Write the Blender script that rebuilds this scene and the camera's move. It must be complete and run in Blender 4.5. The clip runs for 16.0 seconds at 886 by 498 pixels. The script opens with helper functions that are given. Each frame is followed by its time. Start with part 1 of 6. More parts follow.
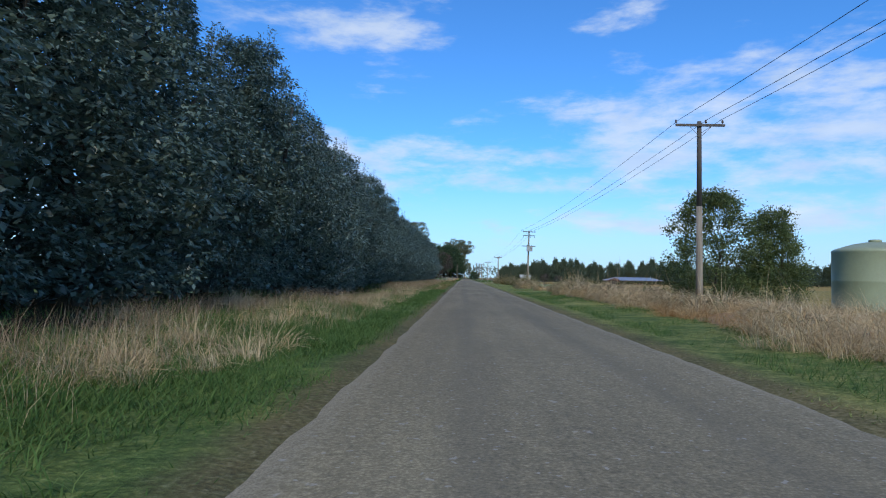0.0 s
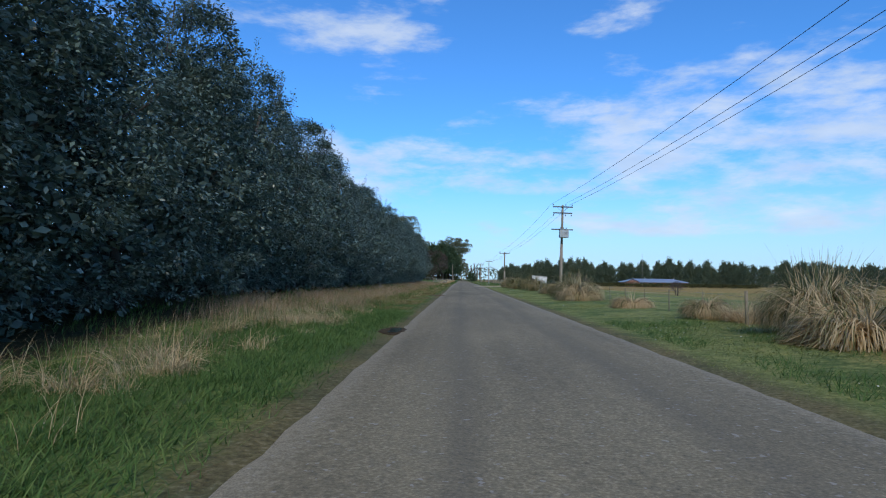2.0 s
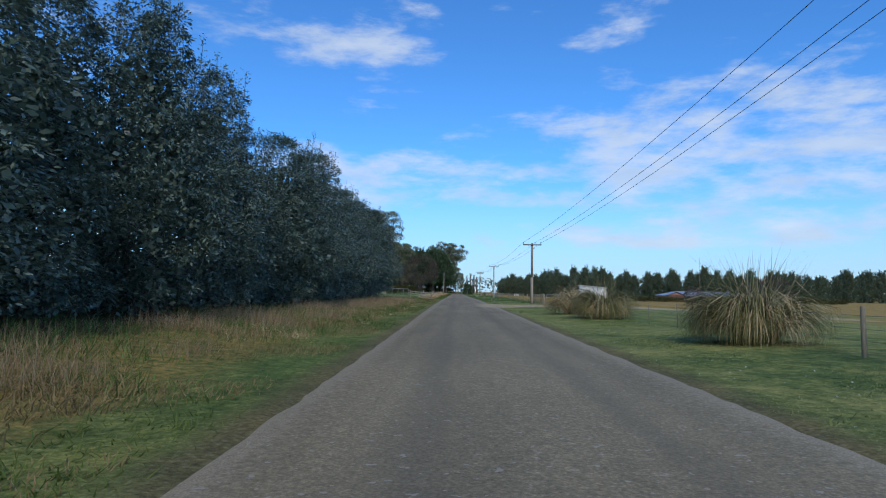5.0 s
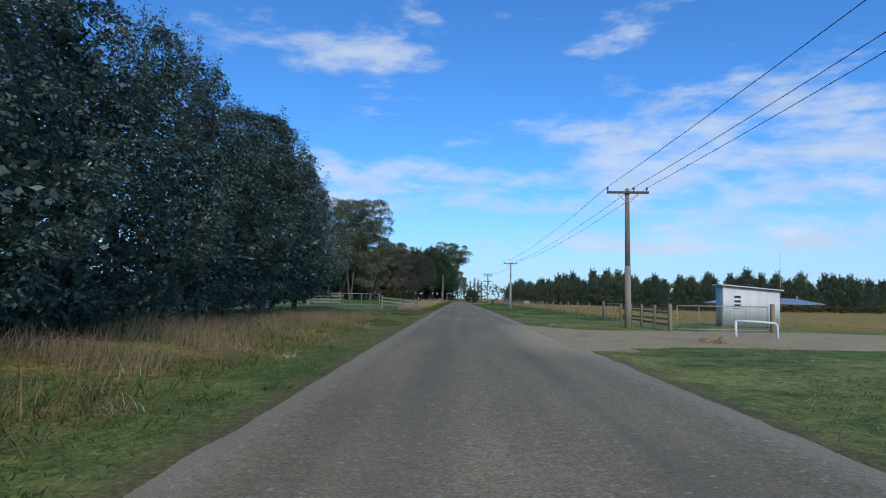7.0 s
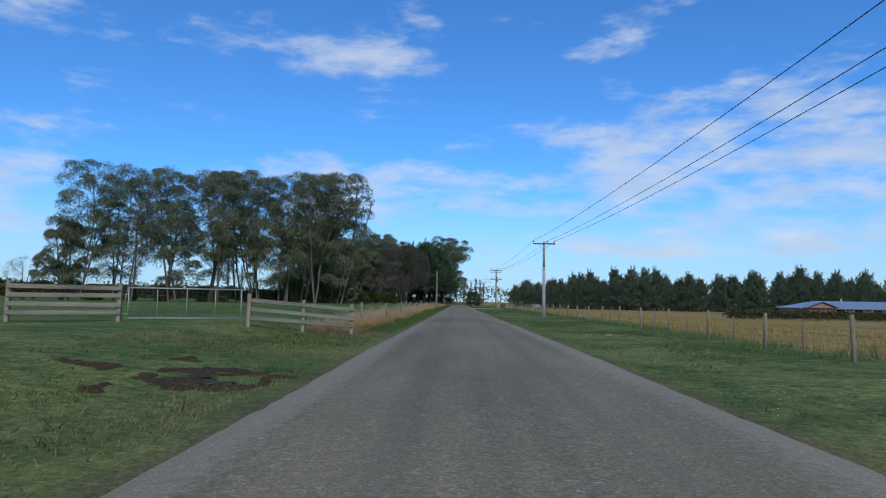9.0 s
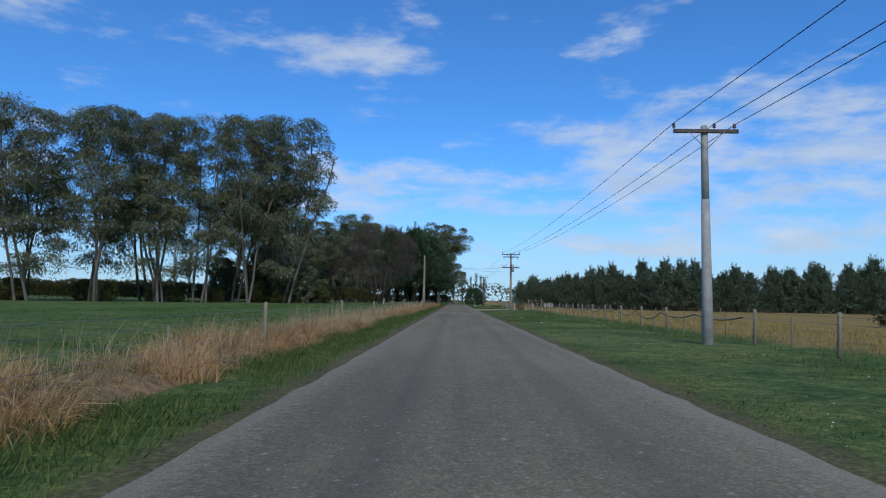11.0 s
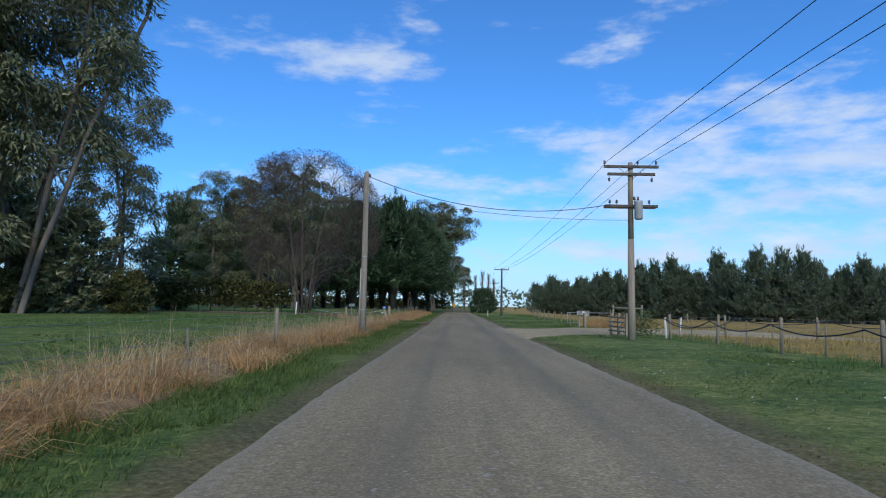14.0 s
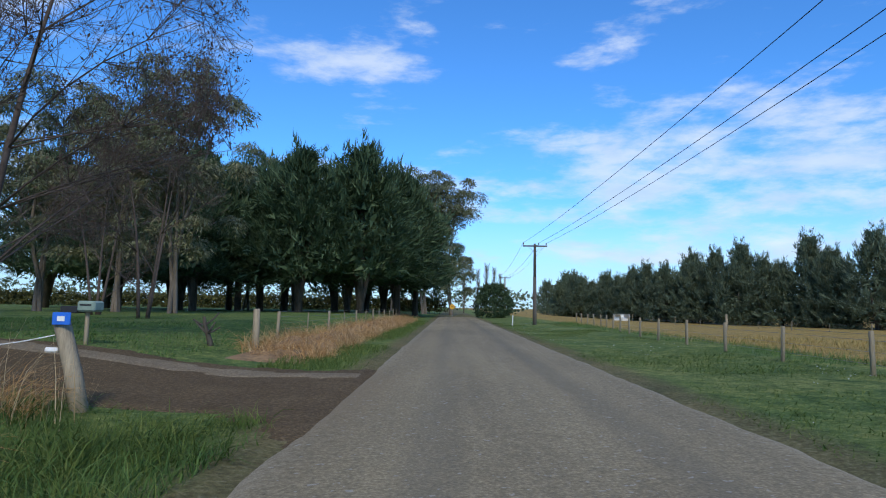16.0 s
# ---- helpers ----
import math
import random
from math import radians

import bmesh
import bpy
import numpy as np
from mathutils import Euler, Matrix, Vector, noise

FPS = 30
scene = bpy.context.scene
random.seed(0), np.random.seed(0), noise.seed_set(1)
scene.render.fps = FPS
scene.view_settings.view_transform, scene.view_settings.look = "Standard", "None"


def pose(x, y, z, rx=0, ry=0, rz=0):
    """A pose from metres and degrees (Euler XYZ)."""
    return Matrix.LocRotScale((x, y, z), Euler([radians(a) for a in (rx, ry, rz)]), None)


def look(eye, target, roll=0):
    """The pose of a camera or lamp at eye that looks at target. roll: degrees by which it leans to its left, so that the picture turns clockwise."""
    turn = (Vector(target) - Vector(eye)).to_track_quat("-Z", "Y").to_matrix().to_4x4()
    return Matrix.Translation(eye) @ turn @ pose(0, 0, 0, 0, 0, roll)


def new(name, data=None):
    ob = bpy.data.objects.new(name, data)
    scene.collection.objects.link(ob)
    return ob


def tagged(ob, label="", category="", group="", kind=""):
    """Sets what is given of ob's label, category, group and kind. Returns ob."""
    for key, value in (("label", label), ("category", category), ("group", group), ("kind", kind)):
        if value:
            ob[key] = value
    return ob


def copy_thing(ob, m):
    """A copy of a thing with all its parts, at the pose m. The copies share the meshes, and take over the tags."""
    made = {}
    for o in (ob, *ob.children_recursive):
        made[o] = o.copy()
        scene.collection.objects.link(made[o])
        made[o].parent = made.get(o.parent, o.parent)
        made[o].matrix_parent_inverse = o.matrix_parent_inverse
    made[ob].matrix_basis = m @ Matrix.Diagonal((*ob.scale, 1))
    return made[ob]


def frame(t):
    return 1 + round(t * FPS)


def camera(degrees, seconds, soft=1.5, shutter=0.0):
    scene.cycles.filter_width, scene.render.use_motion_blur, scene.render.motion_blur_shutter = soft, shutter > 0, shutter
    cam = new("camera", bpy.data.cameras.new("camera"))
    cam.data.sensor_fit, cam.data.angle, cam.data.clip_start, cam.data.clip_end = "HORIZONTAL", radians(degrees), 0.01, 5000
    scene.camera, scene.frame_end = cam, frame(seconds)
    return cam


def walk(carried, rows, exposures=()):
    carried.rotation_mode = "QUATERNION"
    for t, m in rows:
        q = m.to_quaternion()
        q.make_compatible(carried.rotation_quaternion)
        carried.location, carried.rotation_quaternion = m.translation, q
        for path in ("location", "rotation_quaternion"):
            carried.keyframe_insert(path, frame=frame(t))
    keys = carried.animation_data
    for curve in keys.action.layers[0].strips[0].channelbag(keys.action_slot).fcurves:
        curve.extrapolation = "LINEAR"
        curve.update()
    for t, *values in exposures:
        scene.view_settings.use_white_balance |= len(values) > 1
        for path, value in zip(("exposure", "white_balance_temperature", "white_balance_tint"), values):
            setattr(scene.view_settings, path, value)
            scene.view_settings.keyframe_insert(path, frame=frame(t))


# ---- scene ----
cam = camera(69.7, 16.0, 1.1)
ROWS = [
    (0, -1.247, -0.00, 1.4, 1.90, 2.50, -0.96),
    (0.5, -1.234, 9.50, 1.4, 1.82, 2.51, -0.92),
    (1, -1.220, 19.01, 1.4, 1.76, 2.54, -0.89),
    (1.5, -1.202, 28.54, 1.4, 1.69, 2.63, -0.87),
    (2, -1.176, 38.10, 1.4, 1.61, 2.66, -0.86),
    (2.5, -1.142, 47.70, 1.4, 1.48, 2.72, -0.86),
    (3, -1.100, 57.37, 1.4, 1.37, 2.88, -0.86),
    (3.5, -1.049, 67.12, 1.4, 1.34, 3.13, -0.84),
    (4, -0.984, 76.95, 1.4, 1.29, 3.36, -0.86),
    (4.5, -0.912, 86.81, 1.4, 1.21, 3.63, -0.89),
    (5, -0.841, 96.69, 1.4, 1.13, 3.79, -0.91),
    (7.5, -0.618, 146.50, 1.4, 1.39, 4.51, -0.86),
    (8, -0.591, 156.42, 1.4, 1.37, 4.58, -0.88),
    (8.5, -0.570, 166.32, 1.4, 1.35, 4.63, -0.90),
    (9, -0.550, 176.22, 1.4, 1.30, 4.69, -0.90),
    (11.3, -0.470, 221.18, 1.4, 1.07, 4.55, -0.86),
    (11.5, -0.474, 225.03, 1.4, 1.08, 4.82, -0.89),
    (12, -0.490, 234.63, 1.4, 0.99, 4.99, -0.94),
    (12.5, -0.517, 244.19, 1.4, 0.95, 4.98, -0.99),
    (13, -0.557, 253.73, 1.4, 1.04, 5.10, -0.99),
    (13.5, -0.608, 263.26, 1.4, 1.07, 5.09, -0.99),
    (14, -0.671, 272.77, 1.4, 1.01, 5.07, -1.00),
    (14.5, -0.746, 282.26, 1.4, 0.96, 5.02, -0.95),
    (15, -0.827, 291.75, 1.4, 0.98, 5.20, -0.93),
    (15.5, -0.908, 301.24, 1.4, 0.84, 5.20, -0.94),
    (16, -0.990, 310.73, 1.4, 0.65, 5.23, -0.96),
]
walk(cam, [(t, pose(x, y, z, 90 + pitch, roll, yaw)) for t, x, y, z, yaw, pitch, roll in ROWS], exposures=[(0, -0.05), (3.5, -0.15), (7.5, -0.2), (9, -0.27), (11.5, -0.36), (12.5, -0.30), (14.5, -0.03), (16, 0.06)])
SKY_STRENGTH, SKY_TINT, HAZE, SUN_POWER = 0.135, (0.43, 0.95, 1.50, 1), (4.3, 5.6, 7.3, 1), 2.5
CLOUD_BANKS = [(-15, 21.5, 14, 3.4, 0.80, -6), (-5, 23, 8, 5, 0.70, 0), (16, 23.5, 9, 3.2, 0.80, 22), (-8, 10, 18, 5.2, 1.15, 0), (26, 12, 32, 9, 1.25, 0), (20, 5.0, 27, 2.4, 1.1, 0), (27, 7.8, 22, 1.8, 1.15, 0), (16, 8.8, 16, 1.3, 0.7, 4), (-40, 9, 14, 8, 1.0, 0), (-38, 23, 10, 6, 0.8, 0),
               # out of view; the cover behind and overhead is added to whiten the light
               (70, 14, 30, 9, 0.8, 0), (140, 24, 46, 18, 1.0, 0), (-140, 26, 46, 18, 1.0, 0), (180, 62, 52, 40, 1.0, 0), (-85, 18, 25, 8, 0.75, 0)]

# ---- world and sun ----
SUN_EL, SUN_AZ = radians(38), radians(174)      # azimuth from +y towards +x
world = bpy.data.worlds.new("world")
scene.world = world
world.use_nodes = True
wn, wl = world.node_tree.nodes, world.node_tree.links
wn.clear()


def wmath(op, a, b=None, clamp=False):
    n = wn.new("ShaderNodeMath")
    n.operation, n.use_clamp = op, clamp
    for i, v in enumerate((a, b)):
        if v is None:
            continue
        if isinstance(v, (int, float)):
            n.inputs[i].default_value = v
        else:
            wl.new(v, n.inputs[i])
    return n.outputs[0]


sky = wn.new("ShaderNodeTexSky")
sky.sky_type, sky.sun_disc = "NISHITA", False
sky.sun_elevation, sky.sun_rotation = SUN_EL, SUN_AZ
sky.air_density, sky.dust_density, sky.ozone_density = 1.0, 0.3, 3.0
coord = wn.new("ShaderNodeTexCoord")
direction = coord.outputs["Generated"]
# stretched cloud noise in the direction space
stretch = wn.new("ShaderNodeMapping")
stretch.inputs["Scale"].default_value = (3.0, 3.0, 9.5)
wl.new(direction, stretch.inputs["Vector"])
puffs = wn.new("ShaderNodeTexNoise")
puffs.inputs["Scale"].default_value, puffs.inputs["Detail"].default_value = 3.0, 9.0
puffs.inputs["Roughness"].default_value, puffs.inputs["Distortion"].default_value = 0.60, 0.1
wl.new(stretch.outputs[0], puffs.inputs["Vector"])


def bank(azimuth, elevation, wide, high, gain, slope=0.0):
    """A soft cloud bank round one direction (degrees, from +y towards +x)."""
    m = wn.new("ShaderNodeMapping")
    m.vector_type = "TEXTURE"
    a, e = radians(azimuth), radians(elevation)
    m.inputs["Location"].default_value = (math.sin(a) * math.cos(e), math.cos(a) * math.cos(e), math.sin(e))
    m.inputs["Rotation"].default_value = (0, radians(-slope), -a)
    m.inputs["Scale"].default_value = (math.sin(radians(wide)), 1.0, math.sin(radians(high)))
    wl.new(direction, m.inputs["Vector"])
    length = wn.new("ShaderNodeVectorMath")
    length.operation = "LENGTH"
    wl.new(m.outputs[0], length.inputs[0])
    fall = wn.new("ShaderNodeMapRange")
    fall.interpolation_type = "SMOOTHSTEP"
    fall.inputs[1].default_value, fall.inputs[2].default_value = 1.0, 0.0
    fall.inputs[3].default_value, fall.inputs[4].default_value = 0.0, gain
    wl.new(length.outputs["Value"], fall.inputs[0])
    return fall.outputs[0]


cover = 0.0
for args in CLOUD_BANKS:
    b = bank(*args)
    cover = b if cover == 0.0 else wmath("ADD", cover, b)
cover = wmath("MINIMUM", cover, 0.80)
body = wmath("ADD", wmath("MULTIPLY", wmath("SUBTRACT", puffs.outputs["Fac"], 0.61), 3.0), cover, False)
shape = wn.new("ShaderNodeMapRange")
shape.interpolation_type = "SMOOTHSTEP"
shape.inputs[1].default_value, shape.inputs[2].default_value = -0.06, 0.95
shape.inputs[3].default_value, shape.inputs[4].default_value = 0.0, 0.78
wl.new(body, shape.inputs[0])
# greyer undersides follow a shifted noise
under = wn.new("ShaderNodeTexNoise")
under.inputs["Scale"].default_value, under.inputs["Detail"].default_value = 4.0, 4.0
wl.new(stretch.outputs[0], under.inputs["Vector"])
tone = wn.new("ShaderNodeMix")
tone.data_type = "RGBA"
tone.inputs[6].default_value, tone.inputs[7].default_value = (3.4, 4.5, 6.2, 1), (6.6, 7.1, 7.9, 1)
wl.new(under.outputs["Fac"], tone.inputs[0])
tint = wn.new("ShaderNodeMix")
tint.data_type, tint.blend_type = "RGBA", "MULTIPLY"
tint.inputs[0].default_value, tint.inputs[7].default_value = 1.0, SKY_TINT
wl.new(sky.outputs[0], tint.inputs[6])
clouded = wn.new("ShaderNodeMix")
clouded.data_type = "RGBA"
wl.new(shape.outputs[0], clouded.inputs[0])
wl.new(tone.outputs[2], clouded.inputs[7])
split = wn.new("ShaderNodeSeparateXYZ")
wl.new(direction, split.inputs[0])
low = wn.new("ShaderNodeMapRange")
low.interpolation_type = "SMOOTHSTEP"
low.inputs[1].default_value, low.inputs[2].default_value = 0.20, -0.02
low.inputs[3].default_value, low.inputs[4].default_value = 0.0, 0.75
wl.new(split.outputs[2], low.inputs[0])
hazy = wn.new("ShaderNodeMix")
hazy.data_type = "RGBA"
hazy.inputs[7].default_value = HAZE
wl.new(low.outputs[0], hazy.inputs[0])
wl.new(tint.outputs[2], hazy.inputs[6])
wl.new(hazy.outputs[2], clouded.inputs[6])
back = wn.new("ShaderNodeBackground")
back.inputs["Strength"].default_value = SKY_STRENGTH
wl.new(clouded.outputs[2], back.inputs["Color"])
world_out = wn.new("ShaderNodeOutputWorld")
wl.new(back.outputs[0], world_out.inputs["Surface"])

sun = new("sun", bpy.data.lights.new("sun", "SUN"))
sun.data.energy, sun.data.angle, sun.data.color = SUN_POWER, radians(14), (1.0, 0.92, 0.79)
sun_way = Vector((math.sin(SUN_AZ) * math.cos(SUN_EL), math.cos(SUN_AZ) * math.cos(SUN_EL), math.sin(SUN_EL)))
sun.matrix_world = look(sun_way * 200, (0, 0, 0))


# ---- materials ----
def material(name, build):
    m = bpy.data.materials.new(name)
    m.use_nodes = True
    n, l = m.node_tree.nodes, m.node_tree.links
    n.clear()
    out = n.new("ShaderNodeOutputMaterial")
    b = n.new("ShaderNodeBsdfPrincipled")
    l.new(b.outputs[0], out.inputs[0])
    build(n, l, b)
    return m


def noise_node(n, l, scale, detail=4.0, rough=0.55, vec=None, stretch=None):
    t = n.new("ShaderNodeTexNoise")
    t.inputs["Scale"].default_value, t.inputs["Detail"].default_value, t.inputs["Roughness"].default_value = scale, detail, rough
    if vec is None:
        c = n.new("ShaderNodeTexCoord")
        vec = c.outputs["Object"]
    if stretch:
        m = n.new("ShaderNodeMapping")
        m.inputs["Scale"].default_value = stretch
        l.new(vec, m.inputs["Vector"])
        vec = m.outputs[0]
    l.new(vec, t.inputs["Vector"])
    return t.outputs["Fac"]


def ramp(n, l, fac, stops):
    r = n.new("ShaderNodeValToRGB")
    while len(r.color_ramp.elements) < len(stops):
        r.color_ramp.elements.new(0.5)
    for e, (p, c) in zip(r.color_ramp.elements, stops):
        e.position, e.color = p, (*c, 1)
    l.new(fac, r.inputs[0])
    return r.outputs[0]


def mix(n, l, fac, a, b, blend="MIX"):
    m = n.new("ShaderNodeMix")
    m.data_type, m.blend_type = "RGBA", blend
    for i, v in ((0, fac), (6, a), (7, b)):
        if isinstance(v, (int, float)):
            m.inputs[i].default_value = v
        elif isinstance(v, tuple):
            m.inputs[i].default_value = (*v, 1)
        else:
            l.new(v, m.inputs[i])
    return m.outputs[2]


def math_node(n, l, op, a, b=0.0, clamp=False):
    m = n.new("ShaderNodeMath")
    m.operation, m.use_clamp = op, clamp
    for i, v in enumerate((a, b)):
        if isinstance(v, (int, float)):
            m.inputs[i].default_value = v
        else:
            l.new(v, m.inputs[i])
    return m.outputs[0]


def span(n, l, value, lo, hi, a=0.0, b=1.0):
    m = n.new("ShaderNodeMapRange")
    m.interpolation_type = "SMOOTHSTEP"
    for i, v in enumerate((lo, hi, a, b)):
        m.inputs[1 + i].default_value = v
    l.new(value, m.inputs[0])
    return m.outputs[0]


def bump(n, l, b, height, strength, distance):
    k = n.new("ShaderNodeBump")
    k.inputs["Strength"].default_value, k.inputs["Distance"].default_value = strength, distance
    l.new(height, k.inputs["Height"])
    l.new(k.outputs[0], b.inputs["Normal"])


def plain(name, colour, rough=0.7, metal=0.0, vary=0.25, scale=6.0, fine=60.0, stretch=None, bumps=0.25):
    """A surface with stains at one scale and grain at another."""
    def build(n, l, b):
        big = noise_node(n, l, scale, 5, 0.6, stretch=stretch)
        small = noise_node(n, l, fine, 3, 0.6, stretch=stretch)
        both = math_node(n, l, "ADD", math_node(n, l, "MULTIPLY", big, 0.65), math_node(n, l, "MULTIPLY", small, 0.35))
        lo, hi = tuple(c * (1 - vary * 1.5) for c in colour), tuple(min(1, c * (1 + vary * 1.3)) for c in colour)
        l.new(ramp(n, l, both, [(0.32, lo), (0.5, colour), (0.68, hi)]), b.inputs["Base Color"])
        b.inputs["Roughness"].default_value, b.inputs["Metallic"].default_value = rough, metal
        if bumps:
            bump(n, l, b, both, bumps, 0.01)
    return material(name, build)


def leafy(name, dark, mid, light, rough=0.5, through_light=0.25):
    """Leaves: each one its own shade, with light coming through."""
    m = bpy.data.materials.new(name)
    m.use_nodes = True
    n, l = m.node_tree.nodes, m.node_tree.links
    n.clear()
    out = n.new("ShaderNodeOutputMaterial")
    b = n.new("ShaderNodeBsdfPrincipled")
    g = n.new("ShaderNodeNewGeometry")
    patch = noise_node(n, l, 0.7, 3, 0.6)
    key = math_node(n, l, "ADD", math_node(n, l, "MULTIPLY", g.outputs["Random Per Island"], 0.5), math_node(n, l, "MULTIPLY", patch, 0.5))
    colour = ramp(n, l, key, [(0.12, dark), (0.48, mid), (0.88, light)])
    l.new(colour, b.inputs["Base Color"])
    b.inputs["Roughness"].default_value = rough
    b.inputs["Specular IOR Level"].default_value = 0.5 if rough < 0.55 else 0.12
    t = n.new("ShaderNodeBsdfTranslucent")
    l.new(colour, t.inputs["Color"])
    s = n.new("ShaderNodeMixShader")
    s.inputs[0].default_value = through_light
    l.new(b.outputs[0], s.inputs[1])
    l.new(t.outputs[0], s.inputs[2])
    l.new(s.outputs[0], out.inputs[0])
    return m


def build_asphalt(n, l, b):
    c = n.new("ShaderNodeTexCoord").outputs["Object"]
    sep = n.new("ShaderNodeSeparateXYZ")
    l.new(c, sep.inputs[0])
    chips = n.new("ShaderNodeTexVoronoi")
    chips.inputs["Scale"].default_value = 55
    l.new(c, chips.inputs["Vector"])
    grain = noise_node(n, l, 28, 4, 0.7, c)
    coarse = noise_node(n, l, 9, 4, 0.65, c)
    patches = noise_node(n, l, 0.35, 5, 0.6, c, (1.0, 0.25, 1.0))
    streaks = noise_node(n, l, 1.6, 4, 0.6, c, (1.0, 0.03, 1.0))
    base = ramp(n, l, grain, [(0.25, (0.118, 0.102, 0.068)), (0.5, (0.216, 0.185, 0.119)), (0.75, (0.374, 0.322, 0.212))])
    base = mix(n, l, 0.28, base, ramp(n, l, coarse, [(0.32, (0.50, 0.50, 0.51)), (0.5, (1, 1, 1)), (0.68, (1.55, 1.53, 1.48))]), "MULTIPLY")
    base = mix(n, l, 0.9, base, ramp(n, l, patches, [(0.3, (0.76, 0.76, 0.77)), (0.7, (1.20, 1.19, 1.15))]), "MULTIPLY")
    base = mix(n, l, 0.5, base, ramp(n, l, streaks, [(0.3, (0.74, 0.74, 0.75)), (0.7, (1.15, 1.15, 1.13))]), "MULTIPLY")
    base = mix(n, l, span(n, l, sep.outputs[1], 215.0, 265.0), base, mix(n, l, 1.0, base, (1.10, 1.05, 1.0), "MULTIPLY"))
    # darker, smoother wheel tracks
    ax = math_node(n, l, "ABSOLUTE", sep.outputs[0])
    track = math_node(n, l, "ABSOLUTE", math_node(n, l, "SUBTRACT", ax, 1.15))
    worn = span(n, l, math_node(n, l, "ADD", track, math_node(n, l, "MULTIPLY", streaks, 0.35)), 0.65, 0.1, 0.0, 0.34)
    base = mix(n, l, worn, base, (0.120, 0.108, 0.082))
    # pale loose chip and dust towards the sides
    side = span(n, l, math_node(n, l, "ADD", ax, math_node(n, l, "MULTIPLY", coarse, 0.9)), 2.72, 3.22, 0.0, 0.62)
    base = mix(n, l, side, base, mix(n, l, chips.outputs["Distance"], (0.13, 0.115, 0.08), (0.48, 0.42, 0.30)))
    # gravel dust carried onto the seal at the entrances
    for x0, x1, y0, y1, tone in ((0.2, 3.0, 151.0, 173.0, (0.43, 0.35, 0.215)), (0.8, 3.2, 299.0, 316.0, (0.40, 0.335, 0.215)), (-1.2, -3.2, 315.0, 327.0, (0.21, 0.155, 0.09))):
        dust = math_node(n, l, "MULTIPLY", span(n, l, sep.outputs[0], x0, x1), math_node(n, l, "MULTIPLY", span(n, l, sep.outputs[1], y0, y0 + 5), span(n, l, sep.outputs[1], y1, y1 - 5)))
        base = mix(n, l, math_node(n, l, "MULTIPLY", dust, span(n, l, math_node(n, l, "ADD", patches, math_node(n, l, "MULTIPLY", coarse, 0.5)), 0.5, 0.95, 0.25, 1.0)), base, tone)
    flecks = span(n, l, noise_node(n, l, 11, 2, 0.5, c), 0.66, 0.72)
    base = mix(n, l, math_node(n, l, "MULTIPLY", flecks, 0.5), base, (0.40, 0.385, 0.35))
    l.new(base, b.inputs["Base Color"])
    b.inputs["Roughness"].default_value = 0.86
    b.inputs["Specular IOR Level"].default_value = 0.15
    bump(n, l, b, math_node(n, l, "ADD", chips.outputs["Distance"], grain), 0.45, 0.010)


